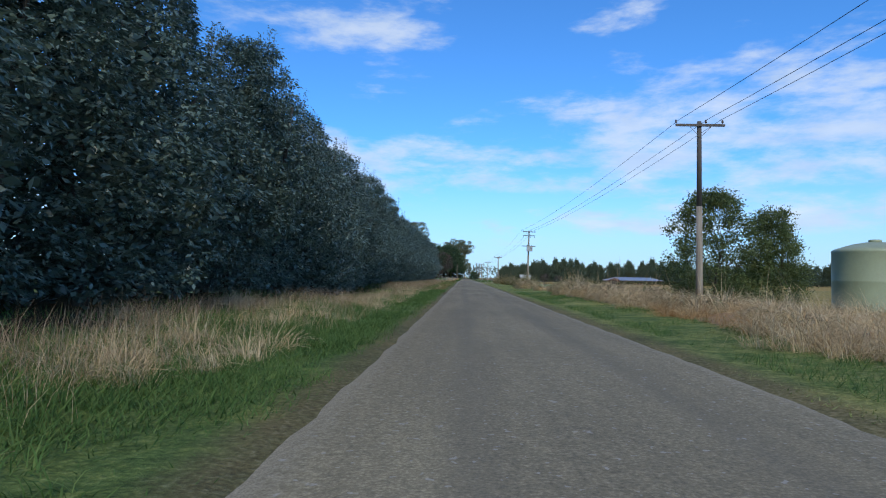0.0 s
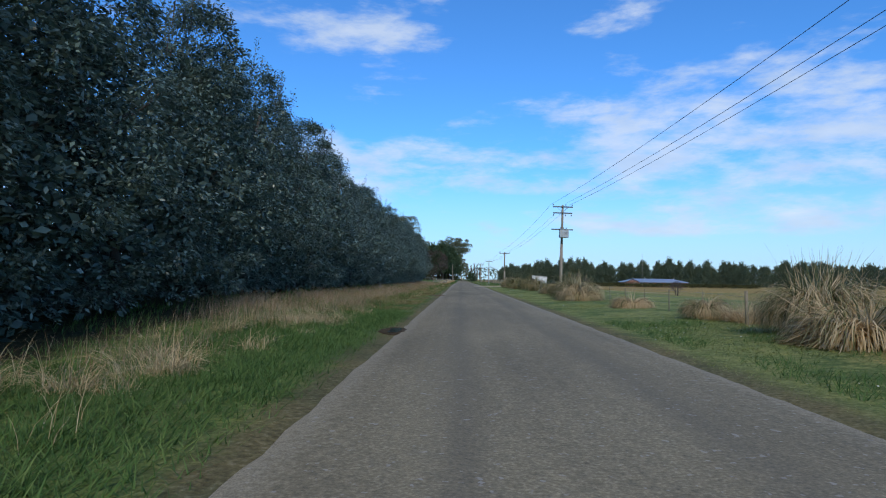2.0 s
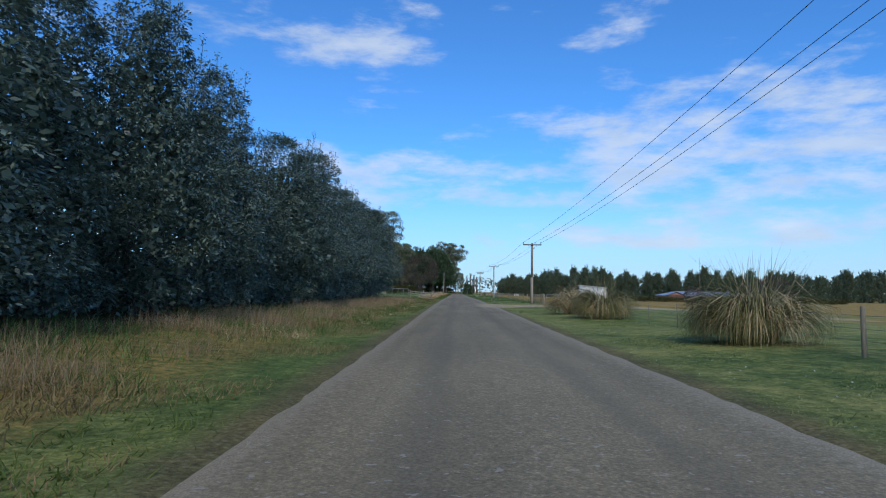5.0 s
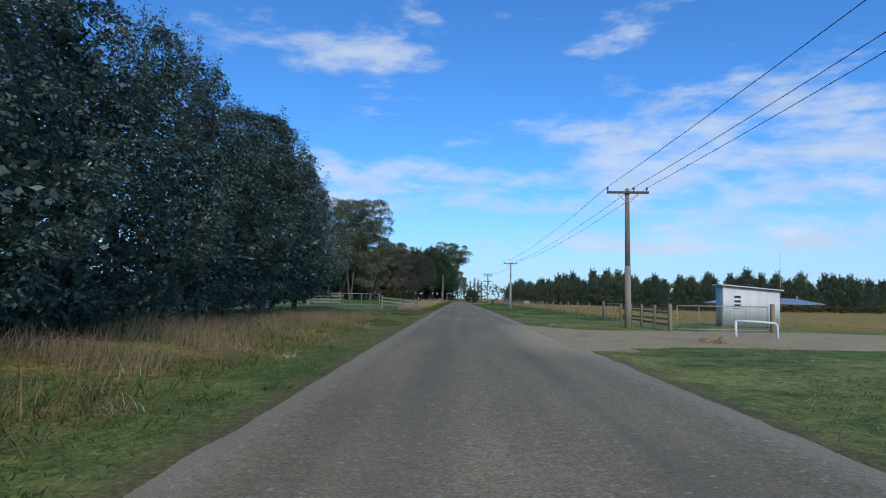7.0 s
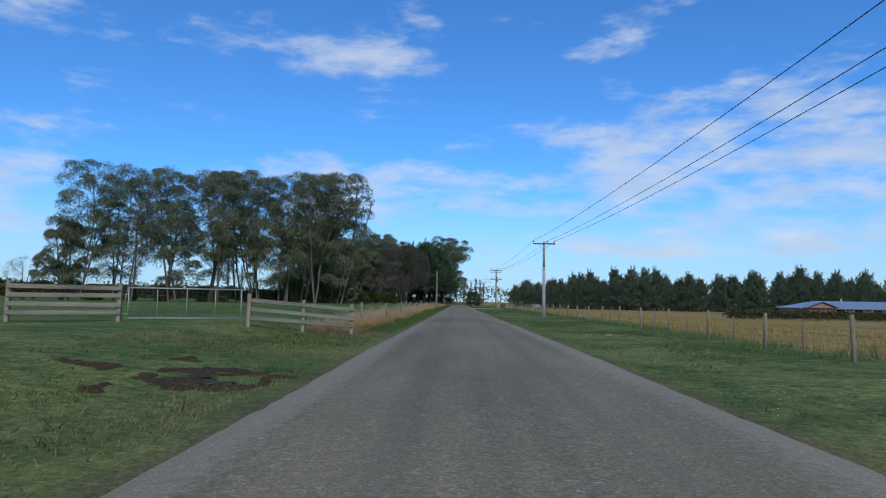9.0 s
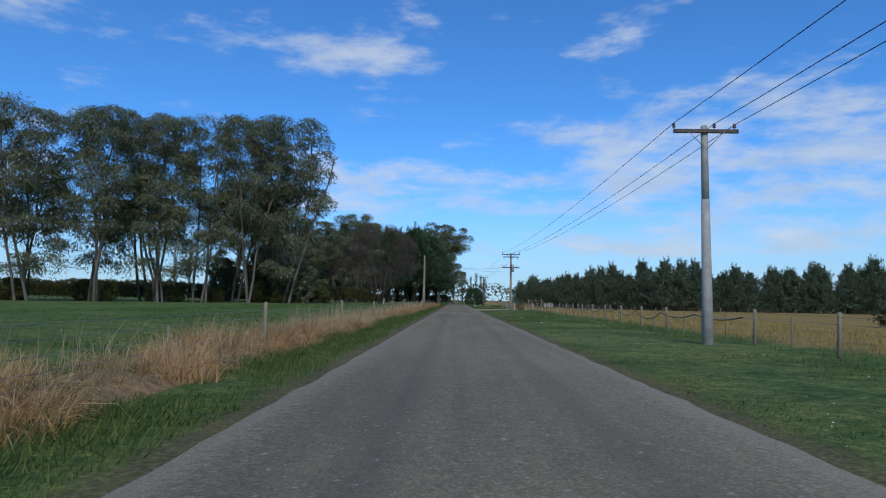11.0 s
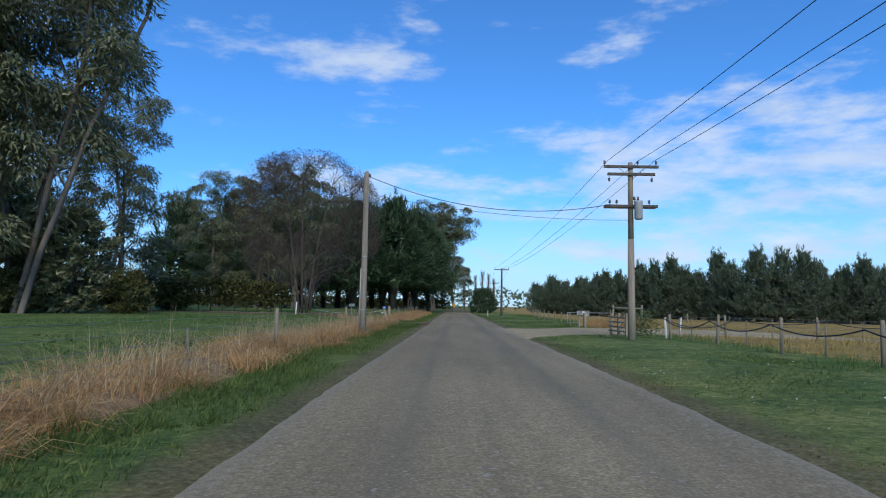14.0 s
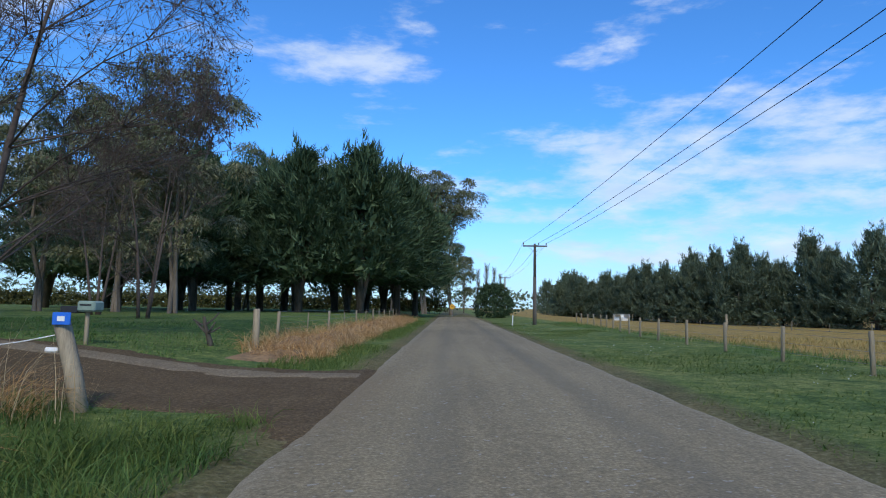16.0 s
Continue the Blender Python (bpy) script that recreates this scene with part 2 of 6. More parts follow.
def build_ground(n, l, b):
    """Green verges, paddocks left, straw-coloured hay field right, bare earth patches."""
    c = n.new("ShaderNodeTexCoord").outputs["Object"]
    sep = n.new("ShaderNodeSeparateXYZ")
    l.new(c, sep.inputs[0])
    x, y = sep.outputs[0], sep.outputs[1]
    fine = noise_node(n, l, 14, 5, 0.7, c)
    tuft = noise_node(n, l, 4.5, 6, 0.8, c)
    mid = noise_node(n, l, 1.3, 8, 0.78, c)
    big = noise_node(n, l, 0.16, 4, 0.6, c)
    green = ramp(n, l, fine, [(0.25, (0.040, 0.076, 0.022)), (0.5, (0.078, 0.136, 0.038)), (0.75, (0.160, 0.216, 0.070))])
    green = mix(n, l, 0.85, green, ramp(n, l, mid, [(0.34, (0.45, 0.58, 0.60)), (0.50, (1, 1, 1)), (0.62, (1.55, 1.28, 1.15))]), "MULTIPLY")
    green = mix(n, l, 0.8, green, ramp(n, l, tuft, [(0.36, (0.46, 0.52, 0.5)), (0.50, (1, 1, 1)), (0.64, (1.7, 1.5, 1.5))]), "MULTIPLY")
    # lighter, drier turf on the mown side
    olive = mix(n, l, 0.8, ramp(n, l, fine, [(0.25, (0.130, 0.150, 0.045)), (0.5, (0.235, 0.250, 0.082)), (0.75, (0.380, 0.360, 0.155))]), ramp(n, l, tuft, [(0.36, (0.50, 0.56, 0.5)), (0.50, (1, 1, 1)), (0.64, (1.6, 1.45, 1.4))]), "MULTIPLY")
    mown = math_node(n, l, "MULTIPLY", span(n, l, x, 0.0, 2.0), span(n, l, y, 215.0, 150.0, 0.35, 1.0))
    mown = math_node(n, l, "MAXIMUM", mown, math_node(n, l, "MULTIPLY", math_node(n, l, "MULTIPLY", span(n, l, x, 0.0, -2.0), span(n, l, x, -16.0, -11.0)), math_node(n, l, "MULTIPLY", span(n, l, y, 62.0, 90.0), span(n, l, y, 206.0, 196.0, 0.0, 0.4))))
    blend = math_node(n, l, "ADD", math_node(n, l, "MULTIPLY", big, 0.5), math_node(n, l, "MULTIPLY", mid, 0.5))
    green = mix(n, l, math_node(n, l, "MULTIPLY", span(n, l, blend, 0.40, 0.58, 0.12, 0.95), math_node(n, l, "ADD", math_node(n, l, "MULTIPLY", mown, 0.75), 0.25)), green, olive)
    straw = ramp(n, l, fine, [(0.25, (0.19, 0.135, 0.042)), (0.5, (0.33, 0.240, 0.080)), (0.75, (0.46, 0.35, 0.135))])
    straw = mix(n, l, 0.7, straw, ramp(n, l, mid, [(0.34, (0.66, 0.72, 0.7)), (0.64, (1.2, 1.1, 1.05))]), "MULTIPLY")
    straw = mix(n, l, 0.6, straw, ramp(n, l, tuft, [(0.36, (0.55, 0.58, 0.6)), (0.64, (1.35, 1.25, 1.2))]), "MULTIPLY")
    edge = math_node(n, l, "ADD", x, math_node(n, l, "MULTIPLY", math_node(n, l, "SUBTRACT", mid, 0.5), 3.5))
    hay = math_node(n, l, "MULTIPLY", span(n, l, edge, 9.6, 11.2), span(n, l, y, 172.0, 180.0))
    hay = math_node(n, l, "MULTIPLY", hay, span(n, l, big, 0.16, 0.34, 0.55, 1.0))
    rough_l = math_node(n, l, "MULTIPLY", math_node(n, l, "MULTIPLY", math_node(n, l, "MULTIPLY", span(n, l, edge, -4.2, -5.6), span(n, l, edge, -17.0, -13.0)), span(n, l, y, 180.0, 165.0)), span(n, l, y, 70.0, 105.0, 0.15, 1.0))
    rough_r = math_node(n, l, "MULTIPLY", span(n, l, edge, 5.6, 7.2), span(n, l, y, 62.0, 48.0))
    dry = math_node(n, l, "MAXIMUM", hay, math_node(n, l, "MULTIPLY", math_node(n, l, "MAXIMUM", rough_l, rough_r), span(n, l, tuft, 0.36, 0.60, 0.15, 0.90)))
    far_r = math_node(n, l, "MULTIPLY", math_node(n, l, "MULTIPLY", span(n, l, edge, 22.0, 32.0), span(n, l, y, 175.0, 165.0)), 0.7)
    dry = math_node(n, l, "MAXIMUM", dry, far_r)
    mat_strip = math_node(n, l, "MULTIPLY", math_node(n, l, "MULTIPLY", span(n, l, edge, -4.5, -5.1), span(n, l, edge, -6.9, -6.2)), math_node(n, l, "MULTIPLY", span(n, l, y, 201.0, 206.0), span(n, l, y, 317.0, 312.0)))
    dry = math_node(n, l, "MAXIMUM", dry, math_node(n, l, "MULTIPLY", mat_strip, math_node(n, l, "MULTIPLY", span(n, l, mid, 0.40, 0.58, 0.25, 0.85), 1.0)))
    col = mix(n, l, dry, green, straw)
    # bare leaf litter under the shelter belt, coloured darker for the shade there
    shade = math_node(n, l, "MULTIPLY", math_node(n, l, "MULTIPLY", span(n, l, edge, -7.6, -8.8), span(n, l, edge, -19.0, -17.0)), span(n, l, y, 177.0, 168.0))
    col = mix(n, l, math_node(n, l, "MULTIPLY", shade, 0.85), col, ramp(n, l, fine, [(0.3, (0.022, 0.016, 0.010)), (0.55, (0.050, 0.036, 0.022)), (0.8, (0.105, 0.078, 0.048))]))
    # brown crumbs and moss along the seal
    ax = math_node(n, l, "ABSOLUTE", x)
    seal = span(n, l, math_node(n, l, "ADD", ax, math_node(n, l, "MULTIPLY", mid, 0.8)), 4.0, 3.3)
    earth = ramp(n, l, fine, [(0.3, (0.075, 0.058, 0.030)), (0.55, (0.165, 0.138, 0.070)), (0.8, (0.32, 0.28, 0.18))])
    col = mix(n, l, math_node(n, l, "MULTIPLY", seal, 0.85), col, earth)
    bald = span(n, l, noise_node(n, l, 0.55, 5, 0.7, c), 0.60, 0.70)
    blotch = ramp(n, l, noise_node(n, l, 0.42, 6, 0.7, c), [(0.34, (0.58, 0.68, 0.66)), (0.5, (1, 1, 1)), (0.68, (1.35, 1.18, 1.12))])
    col = mix(n, l, 0.8, col, blotch, "MULTIPLY")
    col = mix(n, l, math_node(n, l, "MULTIPLY", bald, 0.40), col, earth)
    l.new(col, b.inputs["Base Color"])
    b.inputs["Roughness"].default_value = 0.95
    b.inputs["Specular IOR Level"].default_value = 0.08
    bump(n, l, b, math_node(n, l, "ADD", fine, mid), 0.9, 0.05)


M = {
    "asphalt": material("asphalt", build_asphalt),
    "ground": material("ground_cover", build_ground),
    "bark": plain("bark", (0.075, 0.062, 0.048), 0.95, vary=0.45, scale=3, fine=30, stretch=(1, 1, 0.3), bumps=0.6),
    "gum_bark": plain("gum_bark", (0.135, 0.115, 0.092), 0.85, vary=0.4, scale=1.5, fine=14, stretch=(1, 1, 0.25), bumps=0.3),
    "twig": plain("twig", (0.085, 0.064, 0.052), 0.9, vary=0.35, bumps=0),
    "pole_wood": plain("pole_wood", (0.29, 0.245, 0.185), 0.9, vary=0.35, scale=4, fine=60, stretch=(1, 1, 0.06), bumps=0.4),
    "pole_dark": plain("pole_dark", (0.095, 0.082, 0.07), 0.9, vary=0.35, scale=4, fine=60, stretch=(1, 1, 0.06), bumps=0.4),
    "concrete": plain("concrete", (0.36, 0.35, 0.325), 0.85, vary=0.2, scale=3, fine=40),
    "steel": plain("galvanised", (0.36, 0.35, 0.32), 0.6, 0.35, vary=0.2),
    "porcelain": plain("porcelain", (0.10, 0.075, 0.065), 0.25, vary=0.15, bumps=0),
    "wire": plain("wire", (0.035, 0.035, 0.04), 0.5, 0.3, vary=0.1, bumps=0),
    "grey_paint": plain("grey_paint", (0.36, 0.375, 0.37), 0.45, 0.1, vary=0.1, scale=5),
    "white": plain("white_paint", (0.72, 0.72, 0.70), 0.5, vary=0.08, scale=5),
    "black": plain("black_plastic", (0.02, 0.02, 0.021), 0.45, vary=0.2, bumps=0),
    "shelter_leaf": leafy("shelter_leaf", (0.034, 0.062, 0.047), (0.098, 0.148, 0.114), (0.240, 0.305, 0.252), 0.36, 0.20),
    "gum_leaf": leafy("gum_leaf", (0.056, 0.076, 0.040), (0.140, 0.160, 0.082), (0.265, 0.252, 0.128), 0.45, 0.26),
    "pine_leaf": leafy("pine_leaf", (0.048, 0.074, 0.050), (0.118, 0.158, 0.100), (0.220, 0.250, 0.155), 0.65, 0.25),
    "cypress_leaf": leafy("cypress_leaf", (0.022, 0.045, 0.026), (0.056, 0.096, 0.050), (0.120, 0.170, 0.084), 0.6, 0.15),
    "bush_leaf": leafy("bush_leaf", (0.040, 0.062, 0.022), (0.100, 0.138, 0.042), (0.215, 0.245, 0.080), 0.5, 0.35),
    "hedge_leaf": leafy("hedge_leaf", (0.028, 0.034, 0.015), (0.062, 0.070, 0.028), (0.200, 0.180, 0.055), 0.6, 0.15),
    "catkin": leafy("catkin", (0.045, 0.032, 0.026), (0.085, 0.062, 0.046), (0.14, 0.10, 0.07), 0.7, 0.1),
    "green_blade": leafy("green_blade", (0.058, 0.112, 0.030), (0.104, 0.188, 0.050), (0.220, 0.290, 0.092), 0.6, 0.42),
    "dry_blade": leafy("dry_blade", (0.33, 0.225, 0.11), (0.60, 0.45, 0.25), (0.80, 0.67, 0.43), 0.75, 0.4),
    "rust_blade": leafy("rust_blade", (0.28, 0.145, 0.055), (0.55, 0.325, 0.135), (0.72, 0.53, 0.28), 0.75, 0.4),
    "tussock_green": leafy("tussock_green", (0.060, 0.075, 0.028), (0.165, 0.170, 0.070), (0.42, 0.37, 0.18), 0.65, 0.35),
}


# ---- mesh helpers ----
def soup(name, faces, mat):
    """A mesh of loose n-gons: faces is an array (count, corners, 3)."""
    faces = np.ascontiguousarray(faces, dtype=np.float32)
    n, k = faces.shape[:2]
    me = bpy.data.meshes.new(name)
    me.vertices.add(n * k)
    me.vertices.foreach_set("co", faces.ravel())
    me.loops.add(n * k)
    me.loops.foreach_set("vertex_index", np.arange(n * k, dtype=np.int32))
    me.polygons.add(n)
    me.polygons.foreach_set("loop_start", np.arange(0, n * k, k, dtype=np.int32))
    me.update(calc_edges=True)
    me.materials.append(mat)
    return me


def quads(name, verts, faces, mat, smooth=True):
    me = bpy.data.meshes.new(name)
    me.from_pydata([tuple(v) for v in verts], [], [tuple(int(i) for i in f) for f in faces])
    me.update()
    if smooth:
        me.polygons.foreach_set("use_smooth", [True] * len(me.polygons))
    me.materials.append(mat)
    return me


def part(name, me, parent, label=""):
    ob = new(name, me)
    ob.parent = parent
    return tagged(ob, label=label)


def thing(name, place, label, category, group="", turn=0.0, kind=""):
    ob = new(name)
    ob.empty_display_size = 0.3
    ob.matrix_basis = pose(*place, 0, 0, turn)
    return tagged(ob, label, category, group, kind)


def box(bm, cx, cy, cz, sx, sy, sz, m=None, bev=0.0):
    """A box with bevelled edges into bm."""
    r = bmesh.ops.create_cube(bm, size=1)
    bmesh.ops.scale(bm, vec=(sx, sy, sz), verts=r["verts"])
    if bev:
        edges = list({e for v in r["verts"] for e in v.link_edges})
        got = bmesh.ops.bevel(bm, geom=edges, offset=bev, segments=1, affect="EDGES")
        vs = list({v for f in got["faces"] for v in f.verts} | {v for v in r["verts"] if v.is_valid})
    else:
        vs = r["verts"]
    bmesh.ops.translate(bm, vec=(cx, cy, cz), verts=vs)
    if m is not None:
        bmesh.ops.transform(bm, matrix=m, verts=vs)


def tube(path, radii, sides=8, cap=True):
    """Vertices and faces of a tapered tube along a path."""
    P = np.asarray(path, float)
    R = np.broadcast_to(np.asarray(radii, float), (len(P),))
    V, F = [], []
    for i, p in enumerate(P):
        d = P[min(i + 1, len(P) - 1)] - P[max(i - 1, 0)]
        d = d / (np.linalg.norm(d) + 1e-9)
        u = np.cross(d, (0, 0, 1) if abs(d[2]) < 0.9 else (1, 0, 0))
        u /= np.linalg.norm(u)
        w = np.cross(d, u)
        for k in range(sides):
            a = 2 * math.pi * k / sides
            V.append(p + R[i] * (math.cos(a) * u + math.sin(a) * w))
    for i in range(len(P) - 1):
        for k in range(sides):
            a, b = i * sides + k, i * sides + (k + 1) % sides
            F.append((a, b, b + sides, a + sides))
    if cap:
        F.append(tuple(range(sides - 1, -1, -1)))
        F.append(tuple(range((len(P) - 1) * sides, len(P) * sides)))
    return V, F


def tubes(name, paths, mat, sides=6, cap=True):
    V, F = [], []
    for path, radii in paths:
        v, f = tube(path, radii, sides, cap)
        F += [tuple(i + len(V) for i in g) for g in f]
        V += v
    return quads(name, V, F, mat)


def bm_mesh(name, bm, mat, smooth=False):
    me = bpy.data.meshes.new(name)
    bm.to_mesh(me)
    bm.free()
    me.materials.append(mat)
    if smooth:
        me.polygons.foreach_set("use_smooth", [True] * len(me.polygons))
    return me


def leaves(rng, centres, count, spread, size, flat=0.35, aspect=1.6, hang=0.0, out=None, width=0.42, corners=4):
    """Leaf quads scattered round cluster centres: array (n, 4, 3)."""
    centres = np.asarray(centres)
    n = len(centres) * count
    p = np.repeat(centres, count, 0) + rng.normal(0, 1, (n, 3)) * (spread if np.ndim(spread) else (spread, spread, spread * 0.8))
    a = rng.normal(0, 1, (n, 3))
    if out is not None:
        a += np.repeat(out, count, 0) * 1.2
    a[:, 2] = a[:, 2] * (1 - flat) - hang
    a /= np.linalg.norm(a, axis=1)[:, None] + 1e-9
    b = rng.normal(0, 1, (n, 3))
    b -= (b * a).sum(1)[:, None] * a
    b /= np.linalg.norm(b, axis=1)[:, None] + 1e-9
    s = size * rng.uniform(0.6, 1.35, n)[:, None]
    nrm = np.cross(a, b)
    tip, mid = p + a * s * aspect, p + a * s * aspect * 0.45
    if corners == 3:
        return np.stack([p - b * s * width, p + b * s * width, tip], 1)
    return np.stack([p, mid + b * s * width + nrm * s * 0.12, tip, mid - b * s * width + nrm * s * 0.12], 1)


def limbs(rng, start, way, length, radius, levels, forks=3, spread=0.6, up=0.15, wiggle=0.12, shrink=0.72, steps=4, droop=0.0):
    """A branching skeleton: a list of (path, radii, level) and the tips."""
    out, tips = [], []
    stack = [(np.array(start, float), np.array(way, float), length, radius, 0)]
    while stack:
        p, d, ln, r, lv = stack.pop()
        d = d / np.linalg.norm(d)
        pts, rad, q = [p.copy()], [r], p.copy()
        for i in range(steps):
            d = d + rng.normal(0, wiggle, 3) + np.array((0, 0, up * (1 if lv else 0.3) - droop * lv))
            d /= np.linalg.norm(d)
            q = q + d * ln / steps
            pts.append(q.copy())
            rad.append(r * (1 - (0.55 if lv < levels else 0.85) * (i + 1) / steps))
        out.append((pts, rad, lv))
        tips.append((q.copy(), d.copy(), lv))
        if lv < levels:
            for k in range(forks if lv else forks + 2):
                i = rng.integers(1 if lv else 2, steps + 1)
                side = rng.normal(0, 1, 3)
                side -= side.dot(d) * d
                side /= np.linalg.norm(side)
                e = d * (1 - spread) + side * spread
                stack.append((pts[i], e, ln * shrink * rng.uniform(0.75, 1.15), rad[i] * 0.62, lv + 1))
    return out, tips


# ---- ground and road ----
def smooth01(a, lo, hi):
    t = np.clip((a - lo) / (hi - lo), 0, 1)
    return t * t * (3 - 2 * t)


def height(x, y):
    """The lie of the land: flat by the road, a low bank on the left."""
    x, y = np.asarray(x, float), np.asarray(y, float)
    ditch = smooth01(y, 27, 35) * smooth01(-y, -60, -48)
    return 0.55 * smooth01(-x, 4.2, 11.0) * (1 - 1.15 * ditch) + 0.10 * smooth01(x, 3.6, 8.0) - 0.95 * smooth01(x, 13.0, 42.0)


def lumps(x, y):
    return noise.noise((x * 0.45, y * 0.45, 0)) * 0.035 + noise.noise((x * 0.13, y * 0.13, 4)) * 0.08


def ground_z(x, y):
    """The surface of the ground sheet."""
    return float(height(x, y)) + lumps(x, y) * math.exp(-abs(x) / 60) * float(smooth01(abs(x), 2.9, 6.0))


def build_sheet():
    xs = np.unique(np.concatenate([np.linspace(-14, 14, 57), np.geomspace(14, 3000, 26), -np.geomspace(14, 3000, 26)]))
    ys = np.unique(np.concatenate([np.linspace(-60, 460, 400), 460 + np.geomspace(3, 3500, 22), -60 - np.geomspace(3, 2500, 16)]))
    X, Y = np.meshgrid(xs, ys)
    near = np.exp(-np.abs(X) / 60)
    rough = np.array([[lumps(a, b) for a in xs] for b in ys])
    Z = height(X, Y) + rough * near * smooth01(np.abs(X), 2.9, 6.0) - 0.05 * (np.abs(X) < 2.7)
    nx, ny = len(xs), len(ys)
    V = np.stack([X, Y, Z], -1).reshape(-1, 3)
    F = [(j * nx + i, j * nx + i + 1, (j + 1) * nx + i + 1, (j + 1) * nx + i) for j in range(ny - 1) for i in range(nx - 1)]
    return quads("ground", V, F, M["ground"])


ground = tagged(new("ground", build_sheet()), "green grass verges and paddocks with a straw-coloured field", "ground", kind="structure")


def road_half(side, y):
    """Half the width of the seal, with a ragged edge."""
    w = 2.78 + 0.06 * noise.noise((side * 7.0, y * 0.10, 1.0)) + 0.09 * noise.noise((side * 3.0, y * 0.7, 2.0)) + 0.05 * noise.noise((side * 3.0, y * 2.6, 5.0))
    w += 0.14 * float(smooth01(y, 30, 68)) - 0.14 * float(smooth01(y, 245, 275))
    w -= 0.10 * float(smooth01(y, 290, 306))
    w += 0.30 * float(smooth01(y, 105, 165) * smooth01(-y, -240, -198))
    return w


def build_road():
    ys = np.arange(-60, 403, 0.4)
    V, F = [], []
    ts = (-1.0, -0.93, -0.5, 0.0, 0.5, 0.93, 1.0)
    for y in ys:
        a, b = road_half(-1, y), road_half(1, y)
        for t in ts:
            x = t * (a if t < 0 else b)
            z = 0.045 * (1 - t * t) + 0.004 - (0.05 if abs(t) == 1.0 else 0.0)
            V.append((x, y, z))
    k = len(ts)
    for j in range(len(ys) - 1):
        for i in range(k - 1):
            F.append((j * k + i, j * k + i + 1, (j + 1) * k + i + 1, (j + 1) * k + i))
    return quads("road", V, F, M["asphalt"])


road = tagged(new("road", build_road()), "narrow worn grey chip-seal country road", "road", kind="structure")


# ---- trees ----
def crown_points(rng, n, radius, low, high, face=0.0, shell=0.55, taper=1.0):
    """Cluster centres in a lumpy upright crown."""
    ph = rng.uniform(0, 6.28, 6)
    out = []
    while len(out) < n:
        h, a = rng.uniform(0, 1), (rng.uniform(-1.7, 1.7) if rng.uniform() < face else rng.uniform(0, 6.283))
        prof = (math.sin(min(1, h * 2.2 + 0.35) * math.pi / 2)) * (1 - max(0, h - 0.45) / 0.55 * 0.85 * taper) ** 0.8
        lump = 1 + 0.20 * math.sin(3 * a + ph[0] + 5 * h) + 0.16 * math.sin(5 * a - 9 * h + ph[1]) + 0.10 * math.sin(13 * h + ph[2])
        r = radius * prof * lump * (shell + (1 - shell) * math.sqrt(rng.uniform(0, 1)) if rng.uniform() < 0.8 else rng.uniform(0.1, 0.8))
        out.append((r * math.cos(a), r * math.sin(a), low + (high - low) * h))
    return np.array(out)


def sprays(rng, centres, outs, per, radius, leaf, width=0.4, droop=0.35, flat=0.65, corners=4, tidy=0.35, rise=0.75):
    """Leaves laid like shingles over small domes: each dome faces out and up, its leaves point away from it and droop."""
    centres, outs = np.asarray(centres, float), np.asarray(outs, float)
    n = len(centres) * per
    c, o = np.repeat(centres, per, 0), np.repeat(outs, per, 0)
    r = np.repeat(radius * rng.uniform(0.65, 1.35, len(centres)), per)[:, None]
    axis = o + np.array((0, 0, rise))
    axis /= np.linalg.norm(axis, axis=1)[:, None] + 1e-9
    v = rng.normal(0, 1, (n, 3))
    v /= np.linalg.norm(v, axis=1)[:, None] + 1e-9
    v = v * 0.95 + axis * 0.55
    v /= np.linalg.norm(v, axis=1)[:, None] + 1e-9
    p = c + v * r * rng.uniform(0.55, 1.08, (n, 1)) * np.array((1, 1, flat))
    a = v * np.array((1, 1, 0.25)) + np.array((0, 0, -droop)) + rng.normal(0, tidy, (n, 3))
    a /= np.linalg.norm(a, axis=1)[:, None] + 1e-9
    nrm = v * 0.6 + np.array((0, 0, 0.7)) + rng.normal(0, tidy, (n, 3))
    b = np.cross(nrm, a)
    b /= np.linalg.norm(b, axis=1)[:, None] + 1e-9
    up = np.cross(a, b)
    s = leaf * rng.uniform(0.6, 1.3, n)[:, None]
    tip, mid = p + a * s, p + a * s * 0.42
    if corners == 3:
        return np.stack([p - b * s * width * 0.5, p + b * s * width * 0.5, tip], 1)
    return np.stack([p, mid + b * s * width * 0.5 + up * s * 0.05, tip, mid - b * s * width * 0.5 + up * s * 0.05], 1)


